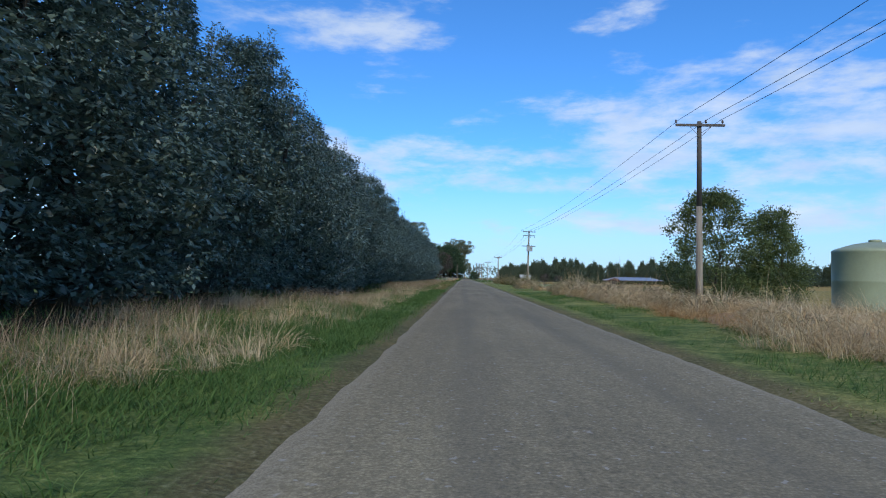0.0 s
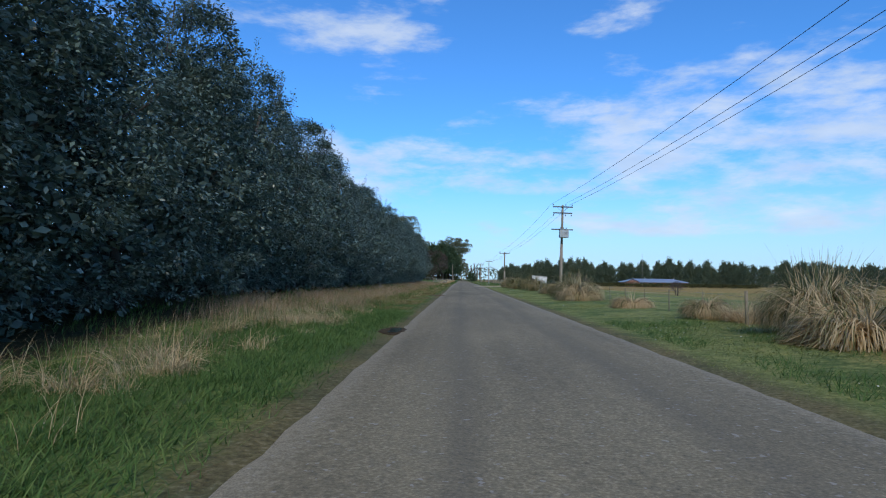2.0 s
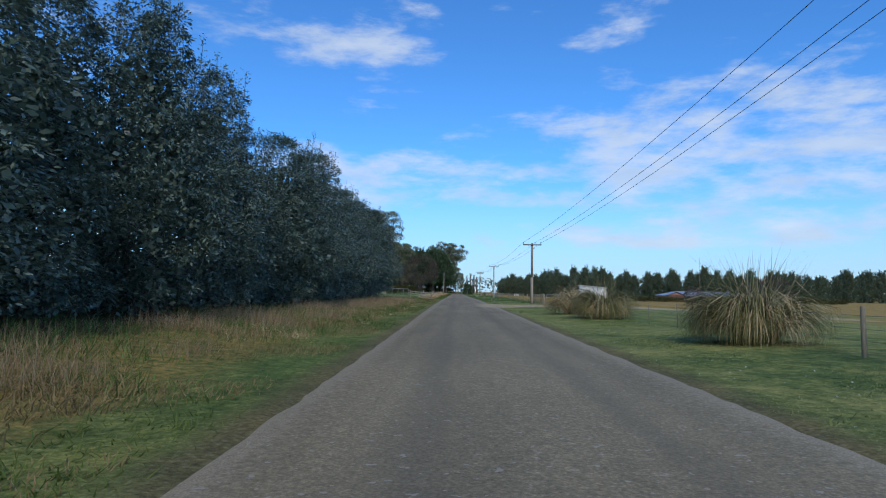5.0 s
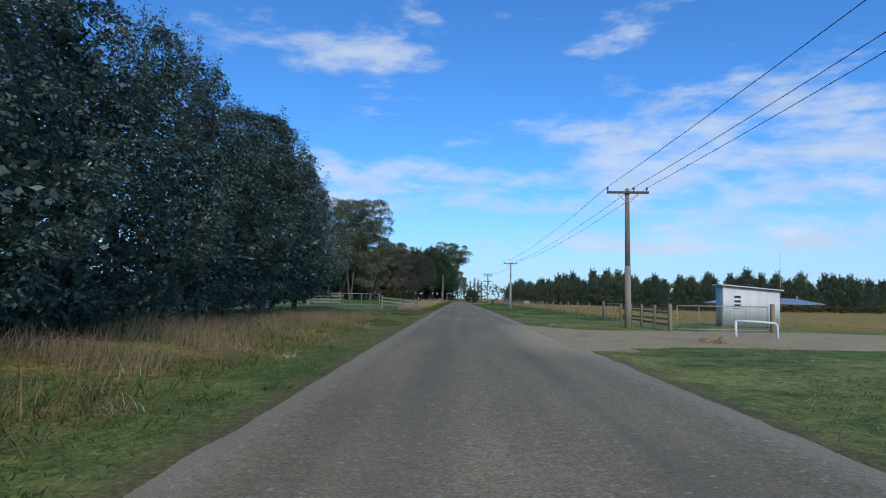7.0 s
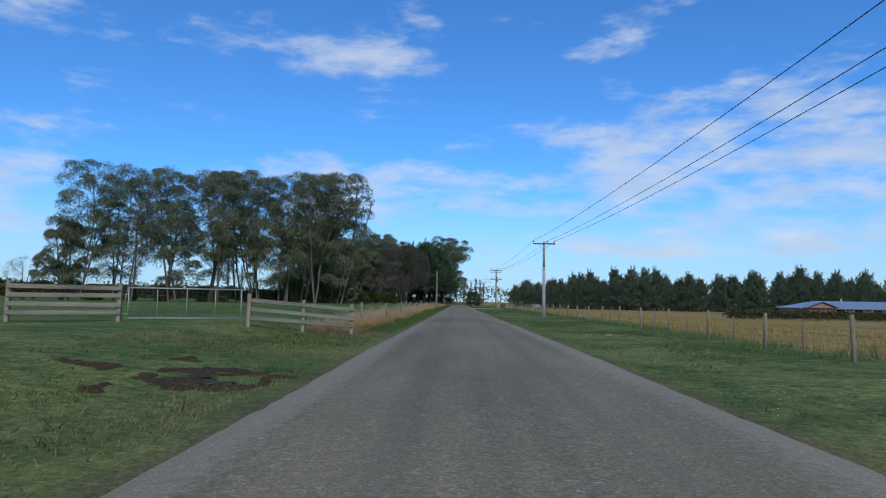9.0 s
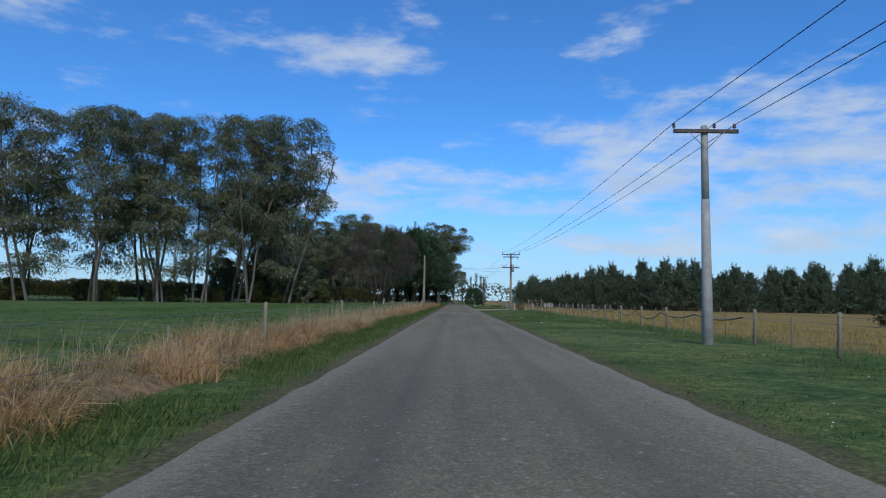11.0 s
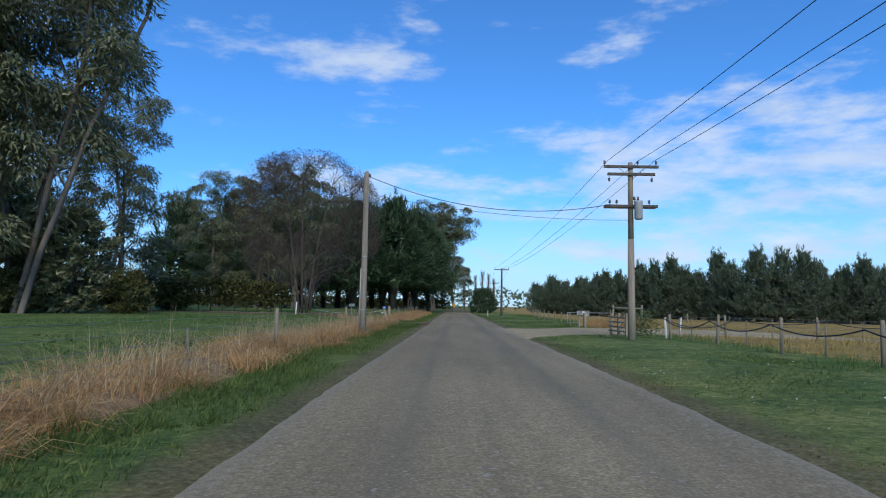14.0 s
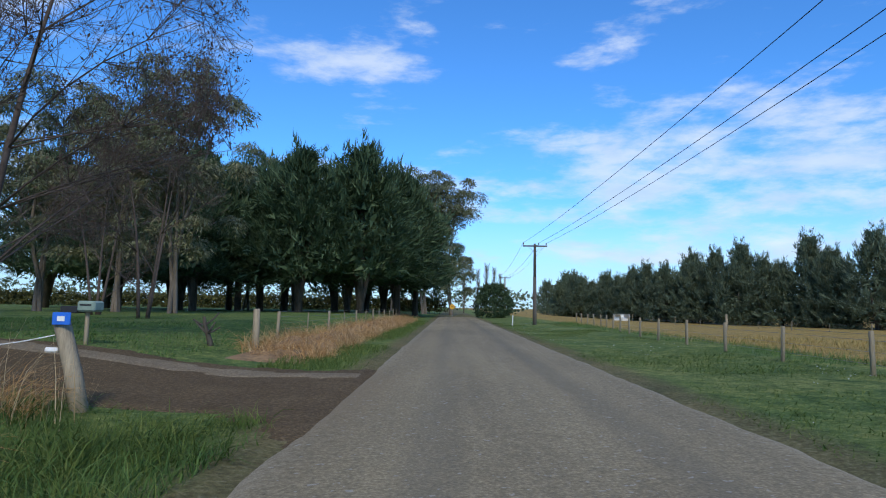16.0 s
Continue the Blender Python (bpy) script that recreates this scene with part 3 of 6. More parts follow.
def shelter_tree(seed, tall=10.6, tufts=420, per=52, leaf=0.145, inside=260, low=0.45):
    """A tall leafy shelter-belt tree: shingled sprays over a shaded inside, trunks and shade below."""
    rng = np.random.default_rng(seed)
    ob = thing("shelter_tree", (0, 0, 0), "tall dense dark green shelter-belt tree with leaves to the ground", "tree", "shelter belt")
    wood = []
    for s in range(2 if seed % 2 else 1):
        sk, tips = limbs(rng, (0.7 * s, 0.5 * s, -0.2), (rng.normal(0, 0.05) + 0.05 * s, rng.normal(0, 0.05), 1), tall * 0.85, 0.19 - 0.05 * s, 2, 4, 0.75, 0.12, 0.06, 0.26, 5)
        wood += [(p, r) for p, r, lv in sk if lv == 0 or (lv == 1 and math.hypot(p[-1][0], p[-1][1]) < 2.2 and p[-1][2] < tall * 0.88)]
    part("trunk", tubes("trunk", wood, M["bark"], 6, False), ob)
    c = crown_points(rng, tufts, 2.75, low, tall, 0.55, shell=0.86)
    # limbs of foliage leave hollows between them
    keep = np.array([noise.noise((x * 0.62 + seed, y * 0.62, z * 0.55)) > -0.40 for x, y, z in c])
    c = c[keep]
    outward = c * (1, 1, 0)
    outward /= np.linalg.norm(outward, axis=1)[:, None] + 1e-6
    L = sprays(rng, c, outward, per, 0.42, leaf, 0.46, 0.4, 0.62, 4, 0.36)
    inner = crown_points(rng, inside, 2.0, low, tall * 0.80, 0.0, shell=0.4)
    L = np.concatenate([L, leaves(rng, inner, 20, 0.36, 0.15, 0.4, 1.6, 0.1, None, 0.5)])
    # leaders that break the top line
    shoots = []
    for k in range(22):
        a, h = rng.uniform(0, 6.28), rng.uniform(tall * 0.80, tall * 1.0)
        r = rng.uniform(0, 1.9)
        h -= 0.5 * r
        line = np.array([(r * math.cos(a) + 0.10 * s, r * math.sin(a), h + s) for s in np.linspace(0, rng.uniform(0.6, 1.6), 8)])
        shoots.append((line[[0, 3, 7]], [0.016, 0.010, 0.004]))
        L = np.concatenate([L, leaves(rng, line, 8, (0.09, 0.09, 0.07), 0.062, 0.3, 1.8, -0.1, None, 0.40)])
    tagged(part("twig_web", tubes("twig_web", shoots, M["twig"], 3, False), ob), kind="stuff")
    part("crown", soup("crown", L, M["shelter_leaf"]), ob)
    return ob


def gum_tree(seed, tall=26.0, wide=5.0, stems=3, low=0.3, fill=10, leaf=0.42, per=540):
    """A eucalypt: thin leaning stems, foliage in separate domed clumps at the branch ends."""
    rng = np.random.default_rng(seed)
    ob = thing("gum_tree", (0, 0, 0), "tall eucalyptus with pale bare stems and olive foliage masses", "tree", "gum trees")
    wood, masses = [], []
    for s in range(stems):
        lean = rng.normal(0, 0.06, 2) + (np.array((1, 0.3)) * (s - (stems - 1) / 2) * 0.11)
        sk, tips = limbs(rng, (rng.normal(0, 0.5), rng.normal(0, 0.5), -0.3), (lean[0], lean[1], 1), tall * rng.uniform(0.74, 0.90), 0.20, 2, 4, 0.58, 0.15, 0.09, 0.32, 6)
        wood += [(p, np.array(r) * (1.0 if lv == 0 else 0.75)) for p, r, lv in sk if lv == 0 or (p[-1][2] < tall * 0.94 and math.hypot(p[-1][0], p[-1][1]) < wide * 0.95)]
        masses += [q for q, d, lv in tips if q[2] > tall * low]
    part("trunk", tubes("trunk", wood, M["gum_bark"], 5, False), ob)
    domes = np.concatenate([np.array(masses), crown_points(rng, fill, wide * 0.9, tall * low, tall * 0.97, 0.0, shell=0.7, taper=0.5)])
    domes = domes[domes[:, 2] < tall * 0.975]
    rad = np.linalg.norm(domes[:, :2], axis=1)
    high = np.clip((domes[:, 2] / tall - 0.60) / 0.42, 0, 1)
    domes[:, :2] *= np.minimum(1, wide * np.sqrt(1 - 0.9 * high ** 2) / (rad + 1e-6))[:, None]
    apart, kept = 0.085 * tall, []
    for q in domes[np.argsort(-domes[:, 2])]:
        if all(np.linalg.norm(q - e) > apart for e in kept):
            kept.append(q)
    domes = np.array(kept)
    outward = domes * (1, 1, 0)
    outward /= np.linalg.norm(outward, axis=1)[:, None] + 1e-6
    L = sprays(rng, domes, outward * 0.5, per, 0.070 * tall, leaf, 0.30, 0.75, 0.72, 3, 0.45, 0.9)
    part("crown", soup("crown", L, M["gum_leaf"]), ob)
    return ob


def pine_tree(seed, tall=9.0, wide=3.6, mat="pine_leaf", name="pine_tree", label="dense dark macrocarpa pine with ragged upright tips", group="pine belt", branches=80, bare=0.06, size=0.66, lift=1.0, per=9):
    """A conifer of long upswept branches, each a brush of needles, with ragged tips."""
    rng = np.random.default_rng(seed)
    ob = thing(name, (0, 0, 0), label, "tree", group)
    paths = [([(0, 0, -0.3), (rng.normal(0, 0.1), rng.normal(0, 0.1), tall * 0.5), (0, 0, tall * 0.95)], [0.026 * tall, 0.016 * tall, 0.03])]
    for s in range(2):      # side trunks from low down
        a = rng.uniform(0, 6.28)
        paths.append(([(0, 0, 0.1), (0.5 * math.cos(a), 0.5 * math.sin(a), tall * 0.14), (0.25 * wide * math.cos(a), 0.25 * wide * math.sin(a), tall * 0.6)], [0.016 * tall, 0.014 * tall, 0.02]))
    c, o = [], []

    def brush(start, way, length, curl, nodes):
        p, d = np.array(start, float), np.array(way, float)
        line = [p.copy()]
        for i in range(nodes):
            d = d + np.array((0, 0, curl / nodes)) + rng.normal(0, 0.05, 3)
            d /= np.linalg.norm(d)
            p = p + d * length / nodes
            line.append(p.copy())
            if i >= nodes * 0.25:
                c.append(p.copy())
                o.append(d * (1.5 if i < nodes - 2 else 3.0))
        return line

    for i in range(branches):
        h = bare + (0.97 - bare) * ((i + rng.uniform()) / branches) ** 1.35
        a = i * 2.39996 + rng.normal(0, 0.35)
        full = wide * (1 - h) ** 0.8 * (0.8 + 0.2 * min(1, (h - bare) / 0.2 + 0.2))
        reach = max(0.07 * tall, full * rng.uniform(0.72, 1.18))
        way = (math.cos(a), math.sin(a), rng.uniform(-0.12, 0.18) + 0.7 * h - 0.55 * max(0.0, 1 - h / 0.22))
        line = brush((0, 0, tall * h * 0.90), way, reach, lift * rng.uniform(0.5, 1.2), 9)
        if i % 3 == 0:
            paths.append((line[::3], [0.05 * (1 - h) + 0.02, 0.035, 0.02, 0.008]))
        for k in range(3):
            j = int(rng.integers(3, 9))
            t = (line[j] - line[j - 1])
            t = t / np.linalg.norm(t) + rng.normal(0, 0.55, 3) + np.array((0, 0, 0.25 * lift))
            brush(line[j], t / np.linalg.norm(t), reach * rng.uniform(0.25, 0.48), lift * 0.6, 5)
    for i in range(17):      # upright leaders
        a, r = rng.uniform(0, 6.28), wide * 0.42 * rng.uniform(0, 1)
        brush((r * math.cos(a), r * math.sin(a), tall * (0.80 - 0.62 * r / wide)), (0.25 * math.cos(a), 0.25 * math.sin(a), 1), tall * rng.uniform(0.14, 0.26), 0.3, 8)
    part("trunk", tubes("trunk", paths, M["bark"], 5), ob)
    c, o = np.array(c), np.array(o)
    n = len(c) * per
    p = np.repeat(c, per, 0) + rng.normal(0, 0.013 * tall, (n, 3))
    d = np.repeat(o, per, 0) + rng.normal(0, 0.75, (n, 3))
    d /= np.linalg.norm(d, axis=1)[:, None]
    b = np.cross(d, rng.normal(0, 0.5, (n, 3)) + np.array((0, 0, 1.0)))
    b /= np.linalg.norm(b, axis=1)[:, None] + 1e-9
    s = size * rng.uniform(0.6, 1.3, n)[:, None]
    L = np.stack([p - b * s * 0.09, p + b * s * 0.09, p + d * s], 1)
    # the dense shaded inside
    h = bare + (0.85 - bare) * rng.uniform(0, 1, 620) ** 1.3
    a, r = rng.uniform(0, 6.283, 620), 0.62 * wide * (1 - h) ** 0.8 * np.sqrt(rng.uniform(0, 1, 620))
    L = np.concatenate([L, leaves(rng, np.stack([r * np.cos(a), r * np.sin(a), tall * h * 0.95 + 0.25 * r], 1), 2, 0.2, 0.034 * tall, 0.2, 1.6, 0.0, None, 0.42, 3)])
    part("crown", soup("crown", L, M[mat]), ob)
    return ob


def bush(seed, tall, wide, mat, name, label, count=5200, size=0.16, taper=0.8, low=0.05, loose=0.22, category="bush", group=""):
    rng = np.random.default_rng(seed)
    ob = thing(name, (0, 0, 0), label, category, group)
    sk, tips = limbs(rng, (0, 0, -0.15), (0, 0, 1), tall * 0.55, 0.013 * tall, 1, 7, 0.6, 0.1, 0.1, 0.6, 5)
    part("trunk", tubes("trunk", [(p, r) for p, r, lv in sk], M["bark"], 5), ob)
    c = crown_points(rng, 300, wide / 2, tall * low, tall, 0.0, shell=0.62, taper=taper)
    out = c * (1, 1, 0.4) / np.array((1, 1, tall / 4))
    out /= np.linalg.norm(out, axis=1)[:, None] + 1e-6
    L = leaves(rng, c, count // 150, loose, size * 0.8, 0.2, 1.6, 0.0, out, 0.44, 3)
    part("crown", soup("crown", L, M[mat]), ob)
    return ob


def bare_tree(seed, tall, wide, counts=(48, 8, 6, 4), name="bare_tree", label="leafless winter tree with a domed web of fine brown twigs", catkins=6000):
    """A leafless tree: limbs, branches and twigs that fill a dome."""
    rng = np.random.default_rng(seed)
    ob = thing(name, (0, 0, 0), label, "tree")
    mid = np.array((0, 0, tall * 0.56))
    half = np.array((wide / 2, wide / 2, tall * 0.45))

    def inside(p):
        q = (p - mid) / half
        n = np.linalg.norm(q)
        return mid + q / n * rng.uniform(0.82, 1.0) * half if n > 1 else p

    def reach(a, b, lift, r0, r1, k):
        t = np.linspace(0, 1, k)[:, None]
        m = (a + b) / 2 + np.array((0, 0, -lift)) + rng.normal(0, 0.04, 3) * np.linalg.norm(b - a)
        return (1 - t) ** 2 * a + 2 * t * (1 - t) * m + t ** 2 * b, np.linspace(r0, r1, k)
    stems, wood, fine, tips = [], [], [], []
    fan = 3
    for s in range(fan):
        a = 6.283 * s / fan + rng.normal(0, 0.25)
        out_ = wide * rng.uniform(0.08, 0.24)
        top = np.array((out_ * math.cos(a), out_ * math.sin(a), tall * rng.uniform(0.80, 0.94)))
        p, r = reach(np.array((0.28 * math.cos(a), 0.28 * math.sin(a), -0.2)), top, -0.06 * tall, 0.115, 0.014, 9)
        stems.append((p, r))
    ends = []
    for i in range(counts[0]):
        s = i % fan
        p, r = stems[s]
        j = int(rng.integers(1, 8))
        a = 6.283 * s / fan + rng.normal(0, 0.7)
        e = -0.55 + 1.5 * (j - 1) / 7 + rng.normal(0, 0.15)
        e = min(0.96, max(-0.6, e))
        q = mid + half * np.array((math.cos(a) * math.sqrt(1 - e * e), math.sin(a) * math.sqrt(1 - e * e), e)) * rng.uniform(0.8, 1.0)
        w = reach(p[j], q, -0.06 * np.linalg.norm(q - p[j]), 0.032, 0.008, 6)
        wood.append(w)
        ends.append(w)
    for size, count, r0, k, store in ((2.4, counts[1], 0.012, 4, wood), (1.25, counts[2], 0.008, 3, fine), (0.65, counts[3], 0.006, 3, fine)):
        more = []
        for p, r in ends:
            for n in range(count):
                t = rng.uniform(0.3, 1.0)
                a = p[min(len(p) - 1, int(t * len(p)))]
                d = (p[-1] - p[0]) / (np.linalg.norm(p[-1] - p[0]) + 1e-6) + rng.normal(0, 0.62, 3) + np.array((0, 0, 0.28))
                q = inside(a + d / np.linalg.norm(d) * size * rng.uniform(0.55, 1.15))
                more.append(reach(a, q, 0.05 * size, r0, r0 * 0.55, k))
        store += more
        ends = more
    tips = np.array([p[-1] for p, r in ends])
    part("trunk", tubes("trunk", stems + wood, M["twig"], 6), ob)
    tagged(part("twig_web", tubes("twig_web", fine, M["twig"], 3, False), ob), kind="stuff")
    pick = tips[rng.integers(0, len(tips), catkins)]
    tagged(part("catkin_web", soup("catkin_web", leaves(rng, pick, 2, 0.06, 0.05, 0.0, 2.0, 1.2), M["catkin"]), ob), "hanging brown catkins", kind="stuff")
    return ob


def stand(ob, spots, rng, scales=(0.9, 1.1), grow=None, turn=(0, 360), stretch_y=1.0):
    """Copies of a tree at spots (x, y); the tree itself takes the first."""
    for i, (x, y) in enumerate(spots):
        s = rng.uniform(*scales) * (grow(y) if grow else 1.0)
        m = pose(x, y, ground_z(x, y) - 0.05, 0, 0, rng.uniform(*turn)) @ Matrix.Diagonal((s * rng.uniform(0.93, 1.07), s * stretch_y * rng.uniform(0.93, 1.07), s, 1))
        if i == 0:
            ob.matrix_basis = m
            base = ob
        else:
            made = copy_thing(base, Matrix.Identity(4))
            made.matrix_basis = m


rng = np.random.default_rng(5)
# the shelter belt along the left
belt = [(-10.9 + rng.normal(0, 0.35), y + rng.normal(0, 0.5)) for y in np.arange(6.3, 174, 4.4)]
grow = lambda y: 0.965 - 0.125 * float(smooth01(y, 45, 115)) + 0.06 * float(smooth01(y, 140, 168))
belt.append((-11.1, 176.8))      # the last one stands a little back
for k in range(4):
    stand(shelter_tree(20 + k, 10.4 + 0.5 * (k % 3)), belt[:-3][k::4], rng, (0.93, 1.08), grow, (-40, 35), 1.28)
stand(shelter_tree(32, 10.6, 640, 52, 0.15, 420, 1.0), belt[-3:], rng, (0.95, 1.04), grow, (-40, 35), 1.28)
behind = [(-14.3 + rng.normal(0, 0.3), y) for y in np.arange(6.0, 160, 4.6)]
stand(shelter_tree(29, 9.6, 170, 24, 0.30, 170), behind, rng, (0.93, 1.02), grow, (0, 360), 1.25)
# eucalypts across the far side of the left paddock
gums = [(-25.0, 308), (-29.0, 303), (-32.5, 308), (-35.0, 300), (-38.5, 297), (-41.5, 302), (-45.0, 294), (-48.5, 299), (-52.0, 290), (-55.5, 296), (-59.0, 288), (-63.0, 292), (-66.5, 286), (-28, 312), (-46, 308)]
for k in range(4):
    stand(gum_tree(40 + k, 26.6, 5.0, 2 + k % 2, (0.12, 0.32, 0.28, 0.16)[k], (62, 26, 22, 46)[k]), gums[k::4], rng, (0.96, 1.04), lambda y: 0.90 + 0.14 * float(smooth01(y, 297, 308)))
stand(gum_tree(46, 14.5, 4.8, 3, 0.12, 30, 0.4), [(-70, 286)], rng, (0.85, 1.1))
small_gums = [(-28.6, 364), (-23.6, 361), (-34.0, 361)]
stand(gum_tree(50, 19.4, 5.2, 3, 0.20, 60, 0.36), small_gums, rng, (0.95, 1.04))
stand(gum_tree(51, 23.5, 5.0, 2, 0.25, 36, 0.5), [(-31.0, 404), (-24.5, 408)], rng, (0.93, 1.03))
stand(gum_tree(52, 22.5, 5.0, 3, 0.12, 60, 0.40), [(-35.0, 337), (-42.0, 334)], rng, (0.95, 1.03))
# tall gums by the end of the road
stand(gum_tree(53, 25.5, 5.4, 3, 0.16, 52, 0.5), [(-0.9, 431), (-6.0, 428), (-12.0, 432)], rng, (0.9, 1.06))
# dark cypress block on the left beyond the drive
cyp = [(-8.0, 394), (-10.5, 402), (-14.0, 391), (-17.0, 399), (-20.0, 389), (-23.5, 397), (-26.5, 387), (-30.0, 394), (-33.5, 387), (-37.5, 394), (-41.5, 388), (-46, 394), (-51, 389), (-14, 409), (-6.0, 402), (-25, 391), (-11.5, 385), (-18.0, 382), (-29.5, 381)]
for k in range(3):
    stand(pine_tree(60 + k, 20.2, 10.0, "cypress_leaf", "cypress_tree", "tall dark green cypress with a broad dense crown", "cypress block", 130, 0.19, 0.9, 0.35, 8), cyp[k::3], rng, (0.88, 1.06))
# macrocarpa belt behind the hay field
def line_spots(points, step, jitter):
    P = np.array(points, float)
    d = np.concatenate([[0], np.cumsum(np.linalg.norm(np.diff(P, axis=0), axis=1))])
    s = np.arange(0, d[-1], step)
    return [(float(np.interp(t, d, P[:, 0]) + rng.normal(0, jitter)), float(np.interp(t, d, P[:, 1]) + rng.normal(0, jitter))) for t in s]


belt_r = line_spots([(27, 470), (34, 458), (46, 433), (57, 413), (64, 404), (80, 399), (95, 395), (150, 381)], 2.7, 1.2)
for k in range(4):
    stand(pine_tree(70 + k, (12.4, 13.6, 12.9, 14.6)[k], 6.2 + 0.6 * (k % 2), bare=(0.02, 0.06, 0.03, 0.09)[k], lift=0.75), belt_r[k::4], rng, (0.84, 1.08), lambda y: 1.0 - 0.22 * float(smooth01(y, 425, 462)))
far_belt = line_spots([(150, 381), (280, 352)], 3.6, 1.0) + line_spots([(30, 520), (90, 500)], 6, 1)
stand(pine_tree(76, 13.0, 7.0, branches=56, bare=0.02, size=0.9, per=6), far_belt, rng, (0.85, 1.1))
# bushes behind the first power pole
stand(bush(80, 6.1, 4.6, "bush_leaf", "evergreen_bush", "tall bushy olive green evergreen behind the pole", 13000, 0.10, 0.9, 0.02), [(12.0, 34.4)], rng, (1, 1))
stand(bush(81, 5.2, 3.4, "bush_leaf", "evergreen_bush", "rounded yellow-green evergreen bush", 11000, 0.095, 0.9, 0.02), [(15.4, 35.0)], rng, (1, 1))
# leafless trees by the left drive
stand(bare_tree(90, 14.2, 13.4), [(-13.6, 327.0)], rng, (1, 1))
stand(bare_tree(91, 10.5, 9.0, (14, 6, 5, 3), catkins=500), [(-17.0, 344), (-24.0, 352)], rng, (0.85, 1.0))


# ---- power poles and wires ----
def insulator(parent, x, z, hang=False):
    prof = [(0.012, 0.0), (0.012, 0.08), (0.05, 0.09), (0.06, 0.12), (0.035, 0.14), (0.055, 0.16), (0.05, 0.20), (0.025, 0.24)]
    V, F = [], []
    s, k = (-1 if hang else 1), 8
    for r, h in prof:
        for i in range(k):
            a = 2 * math.pi * i / k
            V.append((x + r * math.cos(a), r * math.sin(a), z + s * h))
    for j in range(len(prof) - 1):
        for i in range(k):
            F.append((j * k + i, j * k + (i + 1) % k, (j + 1) * k + (i + 1) % k, (j + 1) * k + i))
    F.append(tuple((len(prof) - 1) * k + i for i in range(k)))
    part("insulator", quads("insulator", V, F, M["porcelain"]), parent)


def crossarm(parent, z, width, y=-0.14, mat="pole_dark", pins=(), hang=(), braces=True):
    bm = bmesh.new()
    box(bm, 0, y, z, width, 0.10, 0.12, bev=0.012)
    arm = part("crossarm", bm_mesh("crossarm", bm, M[mat]), parent)
    for x in pins:
        insulator(arm, x, z + 0.06)
    for x in hang:
        insulator(arm, x, z - 0.06, True)
    if braces:
        for s in (-1, 1):
            part("brace", tubes("brace", [([(s * 0.55, y - 0.06, z - 0.05), (s * 0.04, y - 0.02, z - 0.55)], 0.014)], M["steel"], 5), parent)


def power_pole(place, tall, lower, upper, joint, arm=2.1, extra=None, label="", lean=0.0):
    """A pole with a crossarm and three pin insulators; joint: where the lower shaft ends."""
    ob = thing("power_pole", place, label, "power pole", "power poles")
    ob.matrix_basis = pose(*place, 0, lean, 0)
    r0, r1 = 0.175, 0.105
    rj = r0 + (r1 - r0) * joint / tall
    part("shaft", tubes("shaft", [([(0, 0, -0.4), (0, 0, joint * 0.5), (0, 0, joint)], [r0 * 1.03, (r0 + rj) / 2, rj])], M[lower], 12), ob)
    part("upper_shaft", tubes("upper_shaft", [([(0, 0, joint - 0.02), (0, 0, tall - 0.04), (0, 0, tall)], [rj * 0.93, r1, r1 * 0.8])], M[upper], 12), ob)
    h = arm / 2 - 0.06
    crossarm(ob, tall - 0.22, arm, pins=(-h, 0.32, h))
    if extra:
        extra(ob, tall)
    return ob


def transformer_box(ob, tall):
    crossarm(ob, tall - 0.85, 1.95, hang=(-0.9, 0.30, 0.9), braces=False)
    crossarm(ob, tall - 2.55, 2.2, braces=False)
    bm = bmesh.new()
    box(bm, 0.12, -0.50, tall - 3.0, 0.90, 0.62, 0.80, bev=0.03)
    tank = part("transformer", bm_mesh("transformer", bm, M["grey_paint"]), ob, "grey transformer box")
    bm = bmesh.new()
    box(bm, 0.12, -0.50, tall - 2.57, 0.96, 0.68, 0.05, bev=0.012)
    part("lid", bm_mesh("lid", bm, M["grey_paint"]), tank)
    for i in range(3):
        bm = bmesh.new()
        box(bm, 0.28, -0.816, tall - 2.86 - i * 0.10, 0.32 - 0.05 * (i % 2), 0.008, 0.035)
        part("marking", bm_mesh("marking", bm, M["black"]), tank)
    for x in (-0.18, 0.12, 0.42):
        insulator(tank, x, tall - 2.55)


def transformer_can(ob, tall):
    crossarm(ob, tall - 0.55, 2.05, hang=(-0.92, 0.92), braces=False)
    crossarm(ob, tall - 1.95, 2.25, y=-0.15, braces=False, pins=(-0.9, -0.6, 0.8))
    crossarm(ob, tall - 1.95, 2.25, y=0.15, braces=False)
    V, F = tube([(0.24, -0.34, tall - 2.55), (0.24, -0.34, tall - 2.5), (0.24, -0.34, tall - 1.85), (0.24, -0.34, tall - 1.78), (0.24, -0.34, tall - 1.74)], [0.15, 0.175, 0.175, 0.19, 0.15], 16)
    can = part("transformer", quads("transformer", V, F, M["grey_paint"]), ob, "pale grey transformer can")
    insulator(can, 0.16, tall - 1.74)
    insulator(can, 0.32, tall - 1.74)


